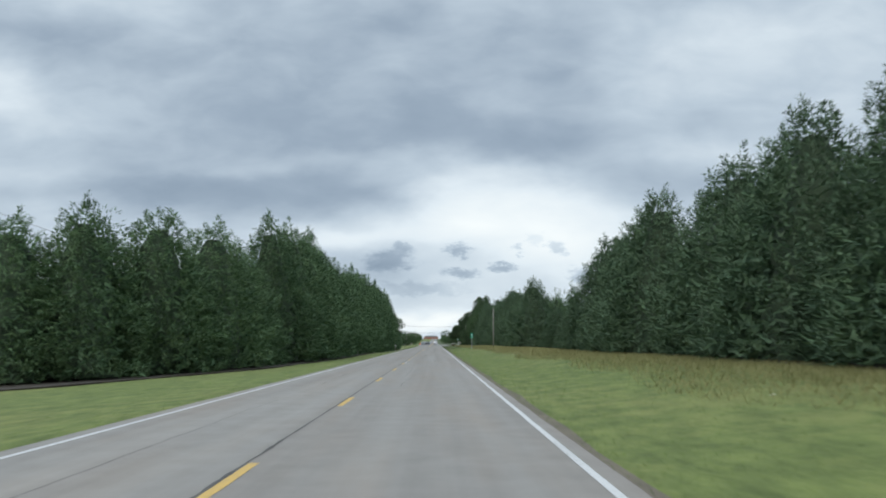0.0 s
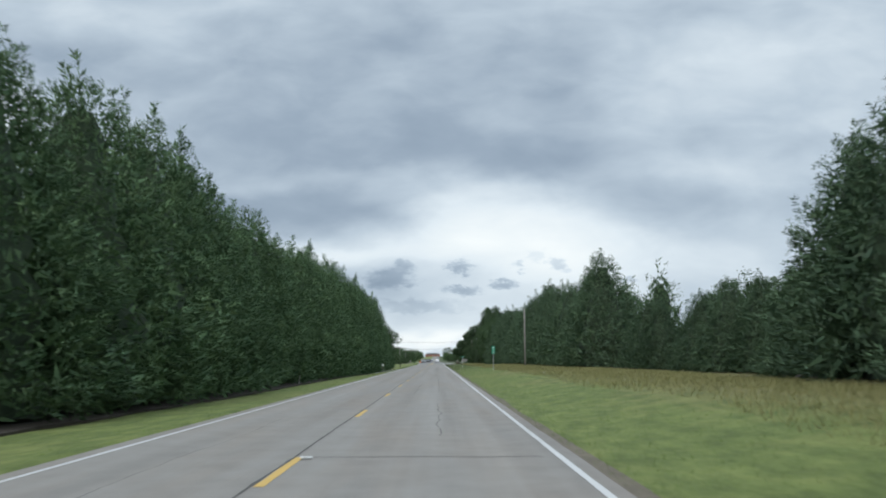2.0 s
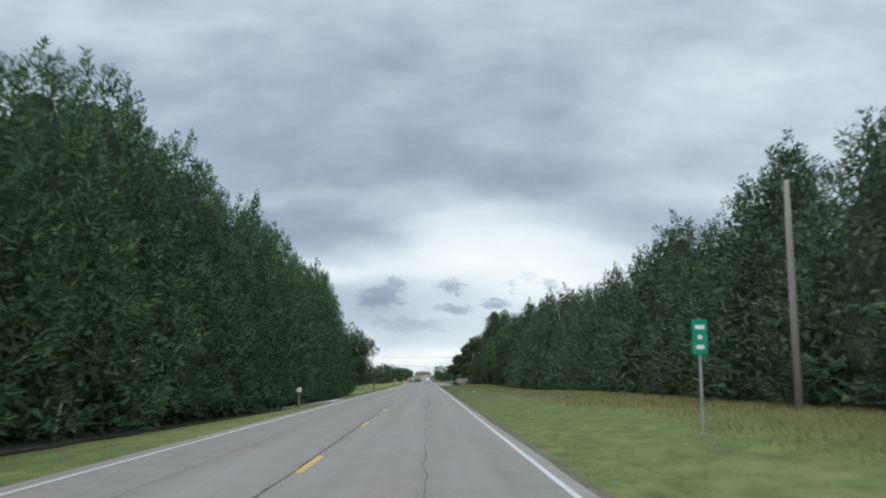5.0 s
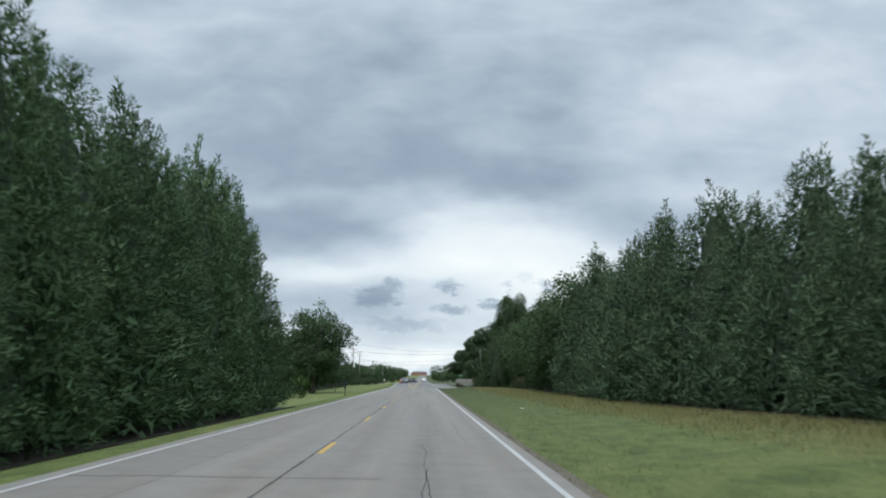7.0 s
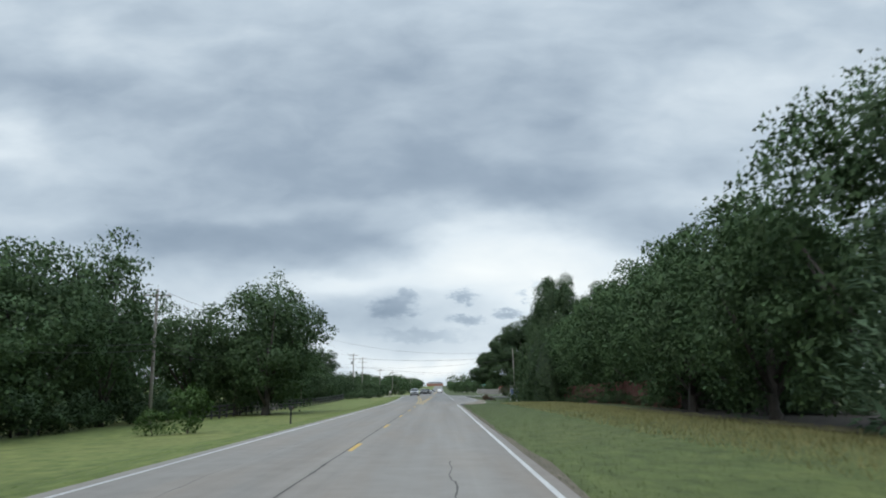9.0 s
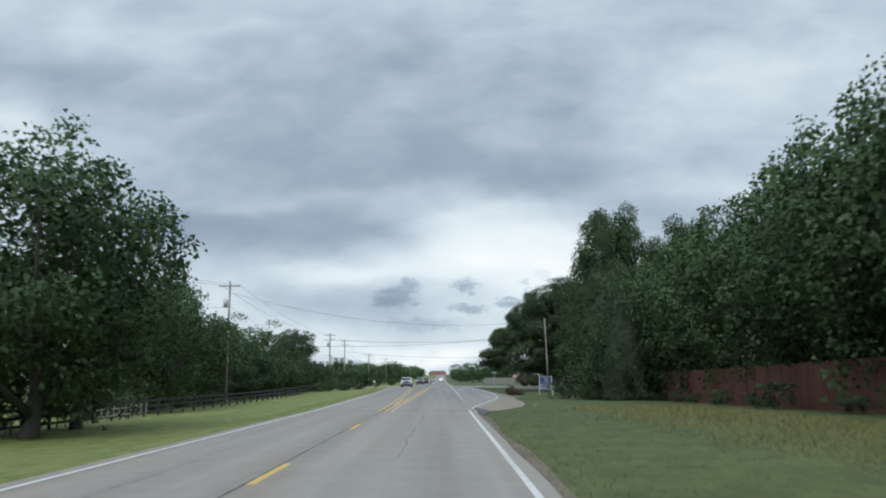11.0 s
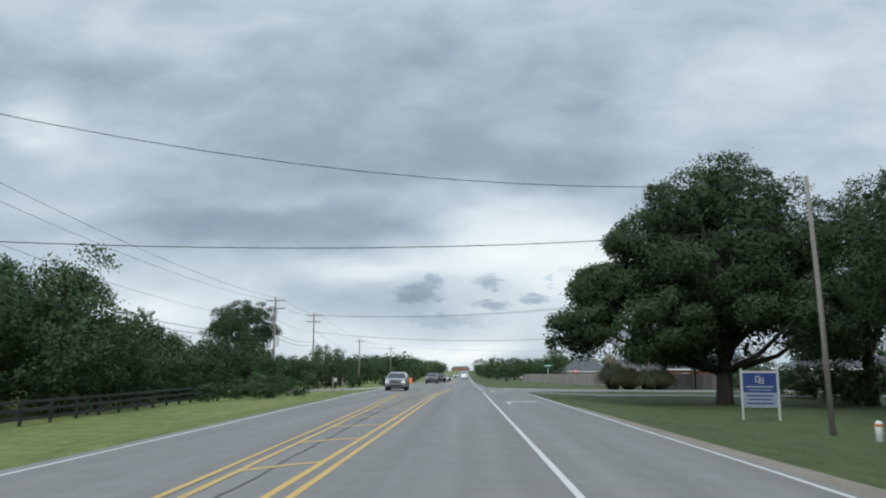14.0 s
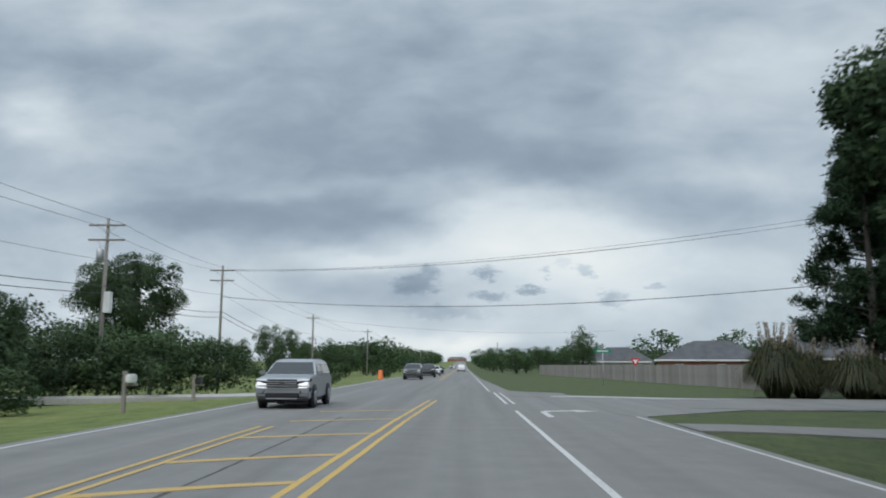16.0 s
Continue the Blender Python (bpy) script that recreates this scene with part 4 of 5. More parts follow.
place([SHR[1], SHR[2]], [(-24.2 + jig(0.8), 224 + 3.2 * i, 2.6 * (1 + jig(0.25)), 1.2) for i in range(27)], "dark undergrowth below the trees")
place(BRD, [(-27, 338, 11.5, 1.0), (-24.8, 345, 13.2, 0.85), (-28, 352, 11.5, 1.0), (-28, 354, 10.0, 1.0), (-27, 363, 9.8, 1.0), (-27.5, 371, 9.2, 1.0), (-31, 380, 8.0, 1.0), (-33, 349, 12, 1.0)], "trees behind the board fence")
place(BRD, [(-40, 419, 15.5, 0.95), (-48, 417, 16.0, 0.95), (-56, 421, 15.0, 1.0)], "tall trees behind the pasture")
place(BIG, [(-36.5, 474, 16.8, 0.85), (-51, 470, 11.0, 0.95)], "oaks behind the power line")
HEDGE = [kind(broadleaf("hedge_shrub", "overgrown dark green shrub beside the pasture", 96 + i, 5.0, 0.0, 2.7, M_OAK, lobes=44, per_lobe=115, leaf_size=0.155, lobe_size=0.95, trunk=0.08, limbs=3, category="shrub"), 5.0) for i in range(2)]
place(HEDGE, [(-22.4, 430, 4.8, 1.2), (-26, 434, 5.5, 1.2), (-24.5, 442, 6.0, 1.2), (-29, 428, 5.5, 1.2)] + [(-24.5 + jig(2.0), 372 + 4.5 * i + jig(1), 5.6 * (1 + jig(0.2)), 1.05) for i in range(12)] + [(-30 + jig(2), 374 + 6 * i, 7.4 * (1 + jig(0.15)), 1.0) for i in range(9)]
      + [(-16.8, 430, 4.6, 1.35), (-13.6, 433, 3.6, 1.2), (-19.5, 432, 4.4, 1.2)], "overgrown hedge along the pasture")
place([SHR[1], SHR[2]], [(-12.0 - 1.6 * i + jig(0.4), 404 + jig(1.5) - i, 1.5 + jig(0.3), 1.5) for i in range(5)] + [(-12.5, 441, 2.2, 1.1), (-9, 452, 1.8, 1.1), (-6.8, 480, 1.9, 1.0), (-16, 412, 2.0, 1.3), (-18, 409, 2.2, 1.3)], "low shrubs by the driveway")
place([SHR[1], SHR[2]], [(17.7 + jig(0.3), 267 + 4.6 * i + jig(1.5), 0.9 * (1 + jig(0.4)), 1.3) for i in range(12)], "weeds along the red fence")
place([SHR[1], SHR[2]], [(-23.5 + jig(1.5), 308 + 3.4 * i, 1.6 * (1 + jig(0.3)), 1.3) for i in range(15)], "undergrowth behind the board fence")
place([SHR[0]], [(-12.3, 259, 2.5, 0.95), (-14.0, 258, 1.4, 1.1)], "bright shrubs on the lawn")
place(BRD, [(-21.5, 506, 6.6, 0.9), (-25, 512, 8.6, 0.8), (-29.5, 516, 9.6, 0.75), (-21, 526, 7.0, 0.9), (-19.5, 538, 6.4, 1.0), (-33, 508, 7.0, 0.9)], "trees past the driveway")
place(FAR, [(-17 - 6 * (i % 3) + jig(2), 548 + 13 * i + jig(4), 8 * (1 + jig(0.25)), 1.2) for i in range(46)], "distant trees along the road")
place(FAR, [(14 + 7 * (i % 3) + 0.012 * (i * 13) + jig(2), 610 + 13 * i + jig(4), 5.4 * (1 + jig(0.25)), 1.5) for i in range(46)] + [(27 + 5.5 * i + jig(2), 566 + 3 * i + jig(6), 5.2 * (1 + jig(0.25)), 1.4) for i in range(12)], "distant trees along the road")
place(BRD, [(26, 562, 5.8, 1.3), (32, 558, 5.4, 1.4), (38, 566, 6.0, 1.3), (45, 556, 5.6, 1.4), (53, 552, 7.0, 1.2), (62, 548, 6.2, 1.3)], "trees behind the houses")
place(BRD, [(17.5, 560, 4.5, 1.2), (14.5, 548, 5.0, 1.3), (19, 540, 5.6, 1.3), (25.5, 530, 9.0, 0.8), (13.6, 583, 4.6, 1.2)], "trees behind the houses")
place(FAR, [(s * (46 + 11 * i) + jig(4), 560 + 6 * (i % 5) + jig(6), 8.5 * (1 + jig(0.2)), 1.3) for i in range(26) for s in (-1, 1)], "tree line behind the fields")
place(FAR, [(-46 - 9 * (i % 4) + jig(4), 60 + 17 * i, 11 * (1 + jig(0.2)), 1.2) for i in range(22)], "woods behind the power line")
place(FAR, [(s * (30 + 26 * (i % 5)) + jig(8), 1100 + 26 * i, 15 * (1 + jig(0.2)), 1.2) for i in range(14) for s in (-1, 1)], "woods on the skyline")
place([SHR[1], SHR[2]], [(31 + jig(1.5), 352 + 3.4 * i, 2.7 * (1 + jig(0.2)), 1.25) for i in range(20)], "hedge behind the lawn")


# ---------- poles and cables ----------
def utility_pole(x, y, top, arm=0.0, twin=False, label="weathered wooden utility pole with a crossarm", gear="", turn=0.0, lean=0.0, r0=0.16):
    g = ground_z(x, y)
    t = thing("utility_pole", label, "utility pole", (x, y, g), "power line poles", turn)
    h = top - g
    part("pole", tube([(0, 0, -0.8), (lean * 0.4, 0, h * 0.45), (lean, 0, h)], [r0, r0 * 0.85, r0 * 0.62], 12), M_POLE, t)
    if arm:
        for k in ((0.5, 1.5) if twin else (0.55,)):
            a = part("crossarm", box(-arm, arm, -0.16, -0.05, h - k - 0.06, h - k + 0.06, 0.01), M_POLE, t)
            for s in (-1, 1):
                part("brace", tube([(s * arm * 0.5, -0.12, h - k - 0.05), (0, -0.14, h - k - 0.6)], [0.018, 0.018], 6), M_METAL, t)
            for sx in (-arm * 0.92, -arm * 0.35, arm * 0.92):
                bm = tube([(sx, -0.1, h - k + 0.05), (sx, -0.1, h - k + 0.14), (sx, -0.1, h - k + 0.2)], [0.02, 0.055, 0.03], 8)
                part("insulator", bm, M_WHITE, a)
    if "can" in gear:
        bm = tube([(-0.42, 0, h - 3.0), (-0.42, 0, h - 2.95), (-0.42, 0, h - 2.15), (-0.42, 0, h - 2.08)], [0.20, 0.25, 0.25, 0.18], 14)
        tube([(-0.42, -0.08, h - 2.1), (-0.42, -0.08, h - 1.85)], [0.03, 0.03], 6, bm)
        part("transformer", bm, M_METAL, t, "grey transformer can")
    if "box" in gear:
        part("equipment_box", box(0.14, 0.60, -0.35, 0.05, h - 6.4, h - 5.0, 0.03), M_WHITE, t, "pale equipment box")
    return t


utility_pole(-24.0, 222, 9.8, 1.1)
utility_pole(-21.5, 278.5, 9.9, 1.15)
utility_pole(-21.5, 350.7, 12.6, 1.2, gear="can")
utility_pole(-21.5, 433, 11.3, 1.25, True, "wooden utility pole carrying a transformer and a pale box", "can box")
utility_pole(-21.5, 459, 11.3, 1.2, True)
utility_pole(-18.6, 492.5, 8.6, 0.9)
for i in range(9):
    utility_pole(-17.5 - 0.2 * i, 548 + 46 * i, 9.0, 0.9)
for i in range(6):
    utility_pole(13.5, 640 + 70 * i, 9.0, 0.0, label="plain wooden utility pole beside the road")
utility_pole(12.3, 137.9, 7.3, 0.0, label="bare pale wooden pole in the grass verge", r0=0.12)
utility_pole(16.2, 361.9, 9.1, 0.0, label="slightly leaning wooden pole on the lawn", lean=-0.35, r0=0.11)
utility_pole(29.5, 428, 11.6, 1.1, label="wooden utility pole behind the pine")


def cable(a, b, sag, radius=0.012, name="power_cable", label="dark overhead cable strung between poles"):
    pts = []
    for k in range(17):
        u = k / 16
        p = Vector(a).lerp(Vector(b), u)
        p.z -= sag * 4 * u * (1 - u)
        pts.append(p)
    ob = part(name, tube(pts, [radius] * 17, 5), M_WIRE)
    return tagged(ob, label, "cable", "overhead cables")


LEFT_POLES = [(-24.5, 95, 10.0), (-24.2, 160, 10.0), (-24.0, 222, 9.8), (-21.5, 278.5, 9.9), (-21.5, 350.7, 12.6), (-21.5, 433, 11.3), (-21.5, 459, 11.3), (-18.6, 492.5, 8.6), (-17.5, 548, 9.0), (-17.7, 594, 9.0)]
LEFT_POLES = [(-25.0, 34, 10.2)] + LEFT_POLES
for p, q in zip(LEFT_POLES, LEFT_POLES[1:]):
    far = (q[1] - p[1]) / 64
    for dx in (-1.05, 1.05):
        cable((p[0] + dx, p[1], p[2] - 0.38), (q[0] + dx, q[1], q[2] - 0.38), 1.0 * far)
    cable((p[0] + 0.15, p[1], p[2] - 2.9), (q[0] + 0.15, q[1], q[2] - 2.9), 1.2 * far)
    for dz in (4.6, 5.1):
        cable((p[0] + 0.15, p[1], p[2] - dz), (q[0] + 0.15, q[1], q[2] - dz), 1.3 * far, 0.024)
cable((-21.5, 350.7, 11.3), (15.9, 361.9, 8.9), 1.9, 0.013)
cable((-21.5, 350.7, 5.6), (15.95, 361.9, 7.2), 0.95, 0.014)
for dx, dz in ((-1.0, 0.4), (0.3, 0.5), (1.0, 0.4)):
    cable((-21.5 + dx, 459, 11.3 - dz), (29.5 + dx, 428, 11.6 - dz), 1.2)
cable((-21.5, 459, 8.2), (29.5, 428, 7.0), 1.4, 0.024)
cable((-18.6, 492.5, 8.0), (26, 505, 7.0), 1.0)


# ---------- signs, boxes and markers ----------
def green_sign(x, y):
    t = thing("road_sign", "small green road sign on a thin steel post", "sign", (x, y, ground_z(x, y)))
    part("post", box(-0.03, 0.03, -0.02, 0.02, -0.3, 2.62, 0.004), M_METAL, t)
    p = part("panel", box(-0.18, 0.18, -0.045, -0.025, 1.78, 2.60, 0.008), M_GREEN, t)
    for w, z in ((0.11, 2.42), (0.05, 2.19), (0.09, 1.96)):
        part("marking", box(-w, w, -0.050, -0.046, z - 0.05, z + 0.05), M_WHITE, p)


def mailbox(x, y, shell, label, turn=90.0, tall=1.05):
    t = thing("mailbox", label, "mailbox", (x, y, ground_z(x, y)), turn=turn)
    part("post", box(-0.055, 0.055, -0.055, 0.055, -0.3, tall - 0.12, 0.008), M_POLE if shell is M_WHITE else M_DARK, t)
    pts = [(-0.12, tall - 0.12), (0.12, tall - 0.12), (0.12, tall + 0.05)] + [(0.12 * math.cos(a), tall + 0.05 + 0.12 * math.sin(a)) for a in np.linspace(0.3, math.pi - 0.3, 7)] + [(-0.12, tall + 0.05)]
    body = part("box", extrude_outline(pts, -0.27, 0.27), shell, t)
    part("door", box(-0.285, -0.27, -0.11, 0.11, tall - 0.11, tall + 0.13, 0.004), shell, body)
    part("flag", box(-0.1, 0.1, -0.135, -0.125, tall + 0.02, tall + 0.06), M_RED, body)
    return t


def board_sign(x, y, turn):
    t = thing("board_sign", "blue and grey board sign on two weathered white posts", "sign", (x, y, ground_z(x, y)), turn=turn)
    for s in (-0.82, 0.82):
        part("post", box(s - 0.055, s + 0.055, -0.055, 0.055, -0.3, 2.42, 0.012), M_OLDWHITE, t)
        part("cap", box(s - 0.07, s + 0.07, -0.07, 0.07, 2.42, 2.46, 0.012), M_OLDWHITE, t)
    part("rail", box(-0.765, 0.765, -0.04, 0.04, 2.24, 2.34, 0.008), M_OLDWHITE, t)
    p = part("blue_panel", box(-0.765, 0.765, -0.03, 0.03, 1.33, 2.24, 0.004), M_BLUE, t)
    for x0, x1, z0, z1 in ((-0.19, -0.15, 1.80, 2.10), (-0.19, 0.02, 2.06, 2.10), (-0.19, 0.02, 1.80, 1.84), (-0.04, 0.0, 1.74, 2.02), (0.15, 0.19, 1.74, 2.02), (-0.04, 0.19, 1.98, 2.02), (-0.04, 0.19, 1.86, 1.90), (-0.04, 0.19, 1.74, 1.78)):
        part("emblem_bar", box(x0, x1, -0.038, -0.031, z0, z1), M_OLDWHITE, p)
    part("lettering", box(-0.62, 0.62, -0.038, -0.031, 1.55, 1.63), M_PALEBLUE, p)
    part("lettering", box(-0.50, 0.50, -0.038, -0.031, 1.41, 1.46), M_PALEBLUE, p)
    q = part("lower_panel", box(-0.765, 0.765, -0.03, 0.03, 0.60, 1.31, 0.004), M_PALEBLUE, t)
    for z, w in ((1.16, 0.60), (0.98, 0.52), (0.80, 0.60)):
        part("lettering", box(-w, w, -0.036, -0.031, z - 0.035, z + 0.035), M_BLUE, q)


def marker(x, y):
    t = thing("utility_marker", "short white utility marker post in the lawn", "marker post", (x, y, ground_z(x, y)))
    part("post", tube([(0, 0, -0.2), (0, 0, 0.62), (0, 0, 0.68)], [0.11, 0.11, 0.07], 10), M_WHITE, t)
    part("band", tube([(0, 0, 0.50), (0, 0, 0.58)], [0.114, 0.114], 10), M_ORANGE, t)


def street_sign(x, y):
    t = thing("street_sign", "green street-name blade on a steel post", "sign", (x, y, ground_z(x, y)))
    part("post", tube([(0, 0, -0.3), (0, 0, 2.9)], [0.035, 0.035], 8), M_METAL, t)
    b = part("blade", box(-0.75, 0.75, -0.02, 0.02, 2.9, 3.2, 0.005), M_GREEN, t)
    part("lettering", box(-0.5, 0.5, -0.026, -0.021, 3.0, 3.1), M_WHITE, b)


def yield_sign(x, y):
    t = thing("yield_sign", "red and white triangular yield sign", "sign", (x, y, ground_z(x, y)))
    part("post", box(-0.03, 0.03, -0.02, 0.02, -0.3, 2.6), M_METAL, t)
    for name, r, y0, m in (("border", 0.62, -0.04, M_RED), ("centre", 0.34, -0.048, M_WHITE)):
        bm = bmesh.new()
        vs = [[bm.verts.new((r * math.cos(a), yy, 2.25 + r * math.sin(a))) for a in (-math.pi / 2, math.pi / 6, 5 * math.pi / 6)] for yy in (y0, -0.022)]
        bm.faces.new(vs[0])
        bm.faces.new(list(reversed(vs[1])))
        for k in range(3):
            bm.faces.new((vs[0][k], vs[1][k], vs[1][(k + 1) % 3], vs[0][(k + 1) % 3]))
        bmesh.ops.recalc_face_normals(bm, faces=bm.faces)
        part(name, bm, m, t)


def barrel(x, y):
    t = thing("traffic_barrel", "orange traffic barrel with white bands", "traffic barrel", (x, y, ground_z(x, y) + 0.02))
    part("body", tube([(0, 0, 0), (0, 0, 0.06), (0, 0, 0.98), (0, 0, 1.02)], [0.32, 0.29, 0.23, 0.18], 14), M_ORANGE, t)
    for z in (0.35, 0.7):
        part("band", tube([(0, 0, z), (0, 0, z + 0.13)], [0.285 - z * 0.055, 0.277 - z * 0.055], 14), M_WHITE, t)


def stake(x, y, tip):
    bm = tube([(0, 0, -0.2), (tip * 0.4, 0, 0.5), (tip, 0.05, 1.15)], [0.06, 0.05, 0.03], 7)
    ob = part("stake", bm, M_SIDING)
    ob.matrix_basis = pose(x, y, ground_z(x, y))
    tagged(ob, "pale weathered stake leaning beside the trees", "stake", "stakes by the trees")


def litter(x, y, z, s, m, turn):
    bm = bmesh.new()
    r = random.Random(int(x * 100 + y))
    n = 4
    g = [[bm.verts.new(((i / n - 0.5) * s * 1.6, (j / n - 0.5) * s, 0.012 + 0.25 * s * r.random())) for i in range(n + 1)] for j in range(n + 1)]
    for j in range(n):
        for i in range(n):
            bm.faces.new((g[j][i], g[j][i + 1], g[j + 1][i + 1], g[j + 1][i]))
    bmesh.ops.solidify(bm, geom=bm.faces[:], thickness=0.006)
    ob = part("litter", bm, m)
    ob.matrix_basis = pose(x, y, z, 0, 0, turn)
    tagged(ob, "crumpled pale scrap of litter on the ground", "litter", "roadside litter")


def brush_pile(x, y):
    t = thing("brush_pile", "heap of cut brown branches on the grass", "brush pile", (x, y, ground_z(x, y)))
    r = random.Random(3)
    for k in range(46):
        a = r.uniform(0, 6.28)
        L, h = r.uniform(0.25, 0.55), r.uniform(0.05, 0.5)
        px, py = r.gauss(0, 0.32), r.gauss(0, 0.28)
        part("branch", tube([(px - L * math.cos(a), py - L * math.sin(a), max(0.03, h - r.uniform(0, 0.35))), (px, py, h + 0.15), (px + L * math.cos(a), py + L * math.sin(a), max(0.03, h - r.uniform(0, 0.4)))], [0.022, 0.028, 0.012], 5), M_BARK, t)
    q, c, rad, nn = broad_crown(5, 0.75, 0.0, 0.85, 14, 60, 0.13, 0.35)
    quads("dead_leaves", q, M_DEADLEAF, t, nn)


M_DEADLEAF = leaf("dead_leaves", (0.09, 0.06, 0.035), (0.17, 0.12, 0.07), (0.22, 0.16, 0.10), 0.2)
green_sign(8.4, 134.3)
mailbox(-6.0, 167.3, M_WHITE, "white metal mailbox on a wooden post", tall=1.05)
mailbox(-7.9, 267.5, M_DARK, "black metal mailbox on a dark post")
stake(-8.4, 139, 0.15)
stake(-8.9, 137, -0.1)
stake(-7.9, 104.5, 0.1)
board_sign(17.0, 371.3, -14)
marker(16.3, 358.8)
street_sign(15.1, 453.5)
yield_sign(21.3, 469)
barrel(-6.7, 470)
brush_pile(9.9, 339.6)
for k, (x, y) in enumerate(((7.3, 309.5), (7.9, 311), (7.6, 307.2), (8.1, 305.5), (9.5, 331), (9.6, 101), (8.9, 15), (10.2, 168), (7.2, 205))):
    litter(x, y, ground_z(x, y) + 0.05, 0.07 + 0.03 * (k % 3), M_WHITE, 40 * k)
litter(0.15, 58.2, 0.006, 0.12, M_WHITE, 20)


def post_box(x, y, label, tall, shade):
    t = thing("mailbox", label, "mailbox", (x, y, ground_z(x, y)))
    part("post", box(-0.07, 0.07, -0.07, 0.07, -0.3, tall, 0.01), M_POLE, t)
    part("arm", box(-0.06, 0.5, -0.04, 0.04, tall - 0.55, tall - 0.45, 0.006), M_POLE, t)
    part("box", box(0.12, 0.36, -0.3, 0.3, tall - 0.45, tall - 0.12, 0.05), shade, t)


post_box(-10.1, 410.2, "weathered wooden mailbox post with a white box", 1.55, M_WHITE)
post_box(-10.6, 419.5, "wooden mailbox post with a dark box", 1.3, M_DARK)


# ---------- fences ----------
def board_fence():
    """Black three-rail pasture fence."""
    t = thing("board_fence", "black three-rail board fence along the pasture", "fence")
    pts = [(-19.0, 285), (-19.4, 300), (-19.6, 315), (-19.6, 330), (-19.5, 345), (-19.4, 360), (-19.5, 375), (-19.8, 390), (-20.4, 405)]
    path = []
    for (x0, y0), (x1, y1) in zip(pts, pts[1:]):
        for k in range(5):
            path.append((x0 + (x1 - x0) * k / 5, y0 + (y1 - y0) * k / 5))
    for i, (x, y) in enumerate(path):
        g = ground_z(x, y)
        part("post", box(x - 0.075, x + 0.075, y - 0.075, y + 0.075, g - 0.3, g + 1.32, 0.01), M_BLACKWOOD, t)
        if i:
            x0, y0 = path[i - 1]
            g0 = ground_z(x0, y0)
            for h in (0.34, 0.76, 1.18):
                bm = bmesh.new()
                d = 0.09
                vs = [bm.verts.new(p) for p in ((x0 + d, y0 + 0.02, g0 + h - 0.075), (x + d, y - 0.02, g + h - 0.075), (x + d, y - 0.02, g + h + 0.075), (x0 + d, y0 + 0.02, g0 + h + 0.075),
                                                (x0 + d + 0.03, y0 + 0.02, g0 + h - 0.075), (x + d + 0.03, y - 0.02, g + h - 0.075), (x + d + 0.03, y - 0.02, g + h + 0.075), (x0 + d + 0.03, y0 + 0.02, g0 + h + 0.075))]
                for f in ((3, 2, 1, 0), (4, 5, 6, 7), (0, 1, 5, 4), (1, 2, 6, 5), (2, 3, 7, 6), (3, 0, 4, 7)):
                    bm.faces.new([vs[k] for k in f])
                part("rail", bm, M_BLACKWOOD, t)


def pale_fence(x, y0, y1):
    t = thing("picket_fence", "pale weathered picket fence under the trees", "fence")
    for y in np.arange(y0, y1, 1.0):
        g = ground_z(x, y)
        part("picket", box(x - 0.03, x + 0.03, y - 0.06, y + 0.06, g - 0.2, g + 1.0), M_GREYBOARD, t)
    n = int((y1 - y0) / 4)
    for k in range(n):
        ya, yb = y0 + 4 * k, y0 + 4 * (k + 1)
        g = ground_z(x, (ya + yb) / 2)
        for h in (0.35, 0.8):
            part("rail", box(x + 0.03, x + 0.06, ya + 0.01, yb - 0.01, g + h - 0.05, g + h + 0.05), M_GREYBOARD, t)


def panel_fence(name, label, pts, height, step, material, board_w):
    """Upright boards edge to edge along a line, each its own piece on a shared mesh."""
    t = thing(name, label, "fence")
    bm = box(-board_w / 2, board_w / 2, -0.012, 0.012, -0.25, height, 0.004)
    me = bpy.data.meshes.new("board")
    bm.to_mesh(me)
    bm.free()
    me.materials.append(material)
    r = random.Random(9)
    for (x0, y0), (x1, y1) in zip(pts, pts[1:]):
        L = math.hypot(x1 - x0, y1 - y0)
        turn = math.degrees(math.atan2(y1 - y0, x1 - x0))
        n = int(L / step)
        for k in range(n):
            u = (k + 0.5) / n
            x, y = x0 + (x1 - x0) * u, y0 + (y1 - y0) * u
            ob = new("board", me)
            ob.parent = t
            ob.matrix_basis = pose(x, y, ground_z(x, y) + r.uniform(-0.03, 0.03), r.uniform(-0.6, 0.6), r.uniform(-0.5, 0.5), turn)
        k = int(L / 2.4)
        for i in range(k + 1):
            x, y = x0 + (x1 - x0) * i / k, y0 + (y1 - y0) * i / k
            g = ground_z(x, y)
            part("post", box(x + 0.03, x + 0.12, y - 0.045, y + 0.045, g - 0.3, g + height + 0.05), material, t)
    return t


board_fence()
pale_fence(-19.5, 300, 322)
panel_fence("red_fence", "rust-red upright board fence under the trees", [(18.6, 266), (18.9, 320)], 2.0, 0.30, M_REDBOARD, 0.29)
panel_fence("privacy_fence", "weathered grey wooden privacy fence beside the street", [(17.2, 536), (23.6, 456), (24.5, 436), (52, 433)], 1.85, 0.62, M_GREYBOARD, 0.61)


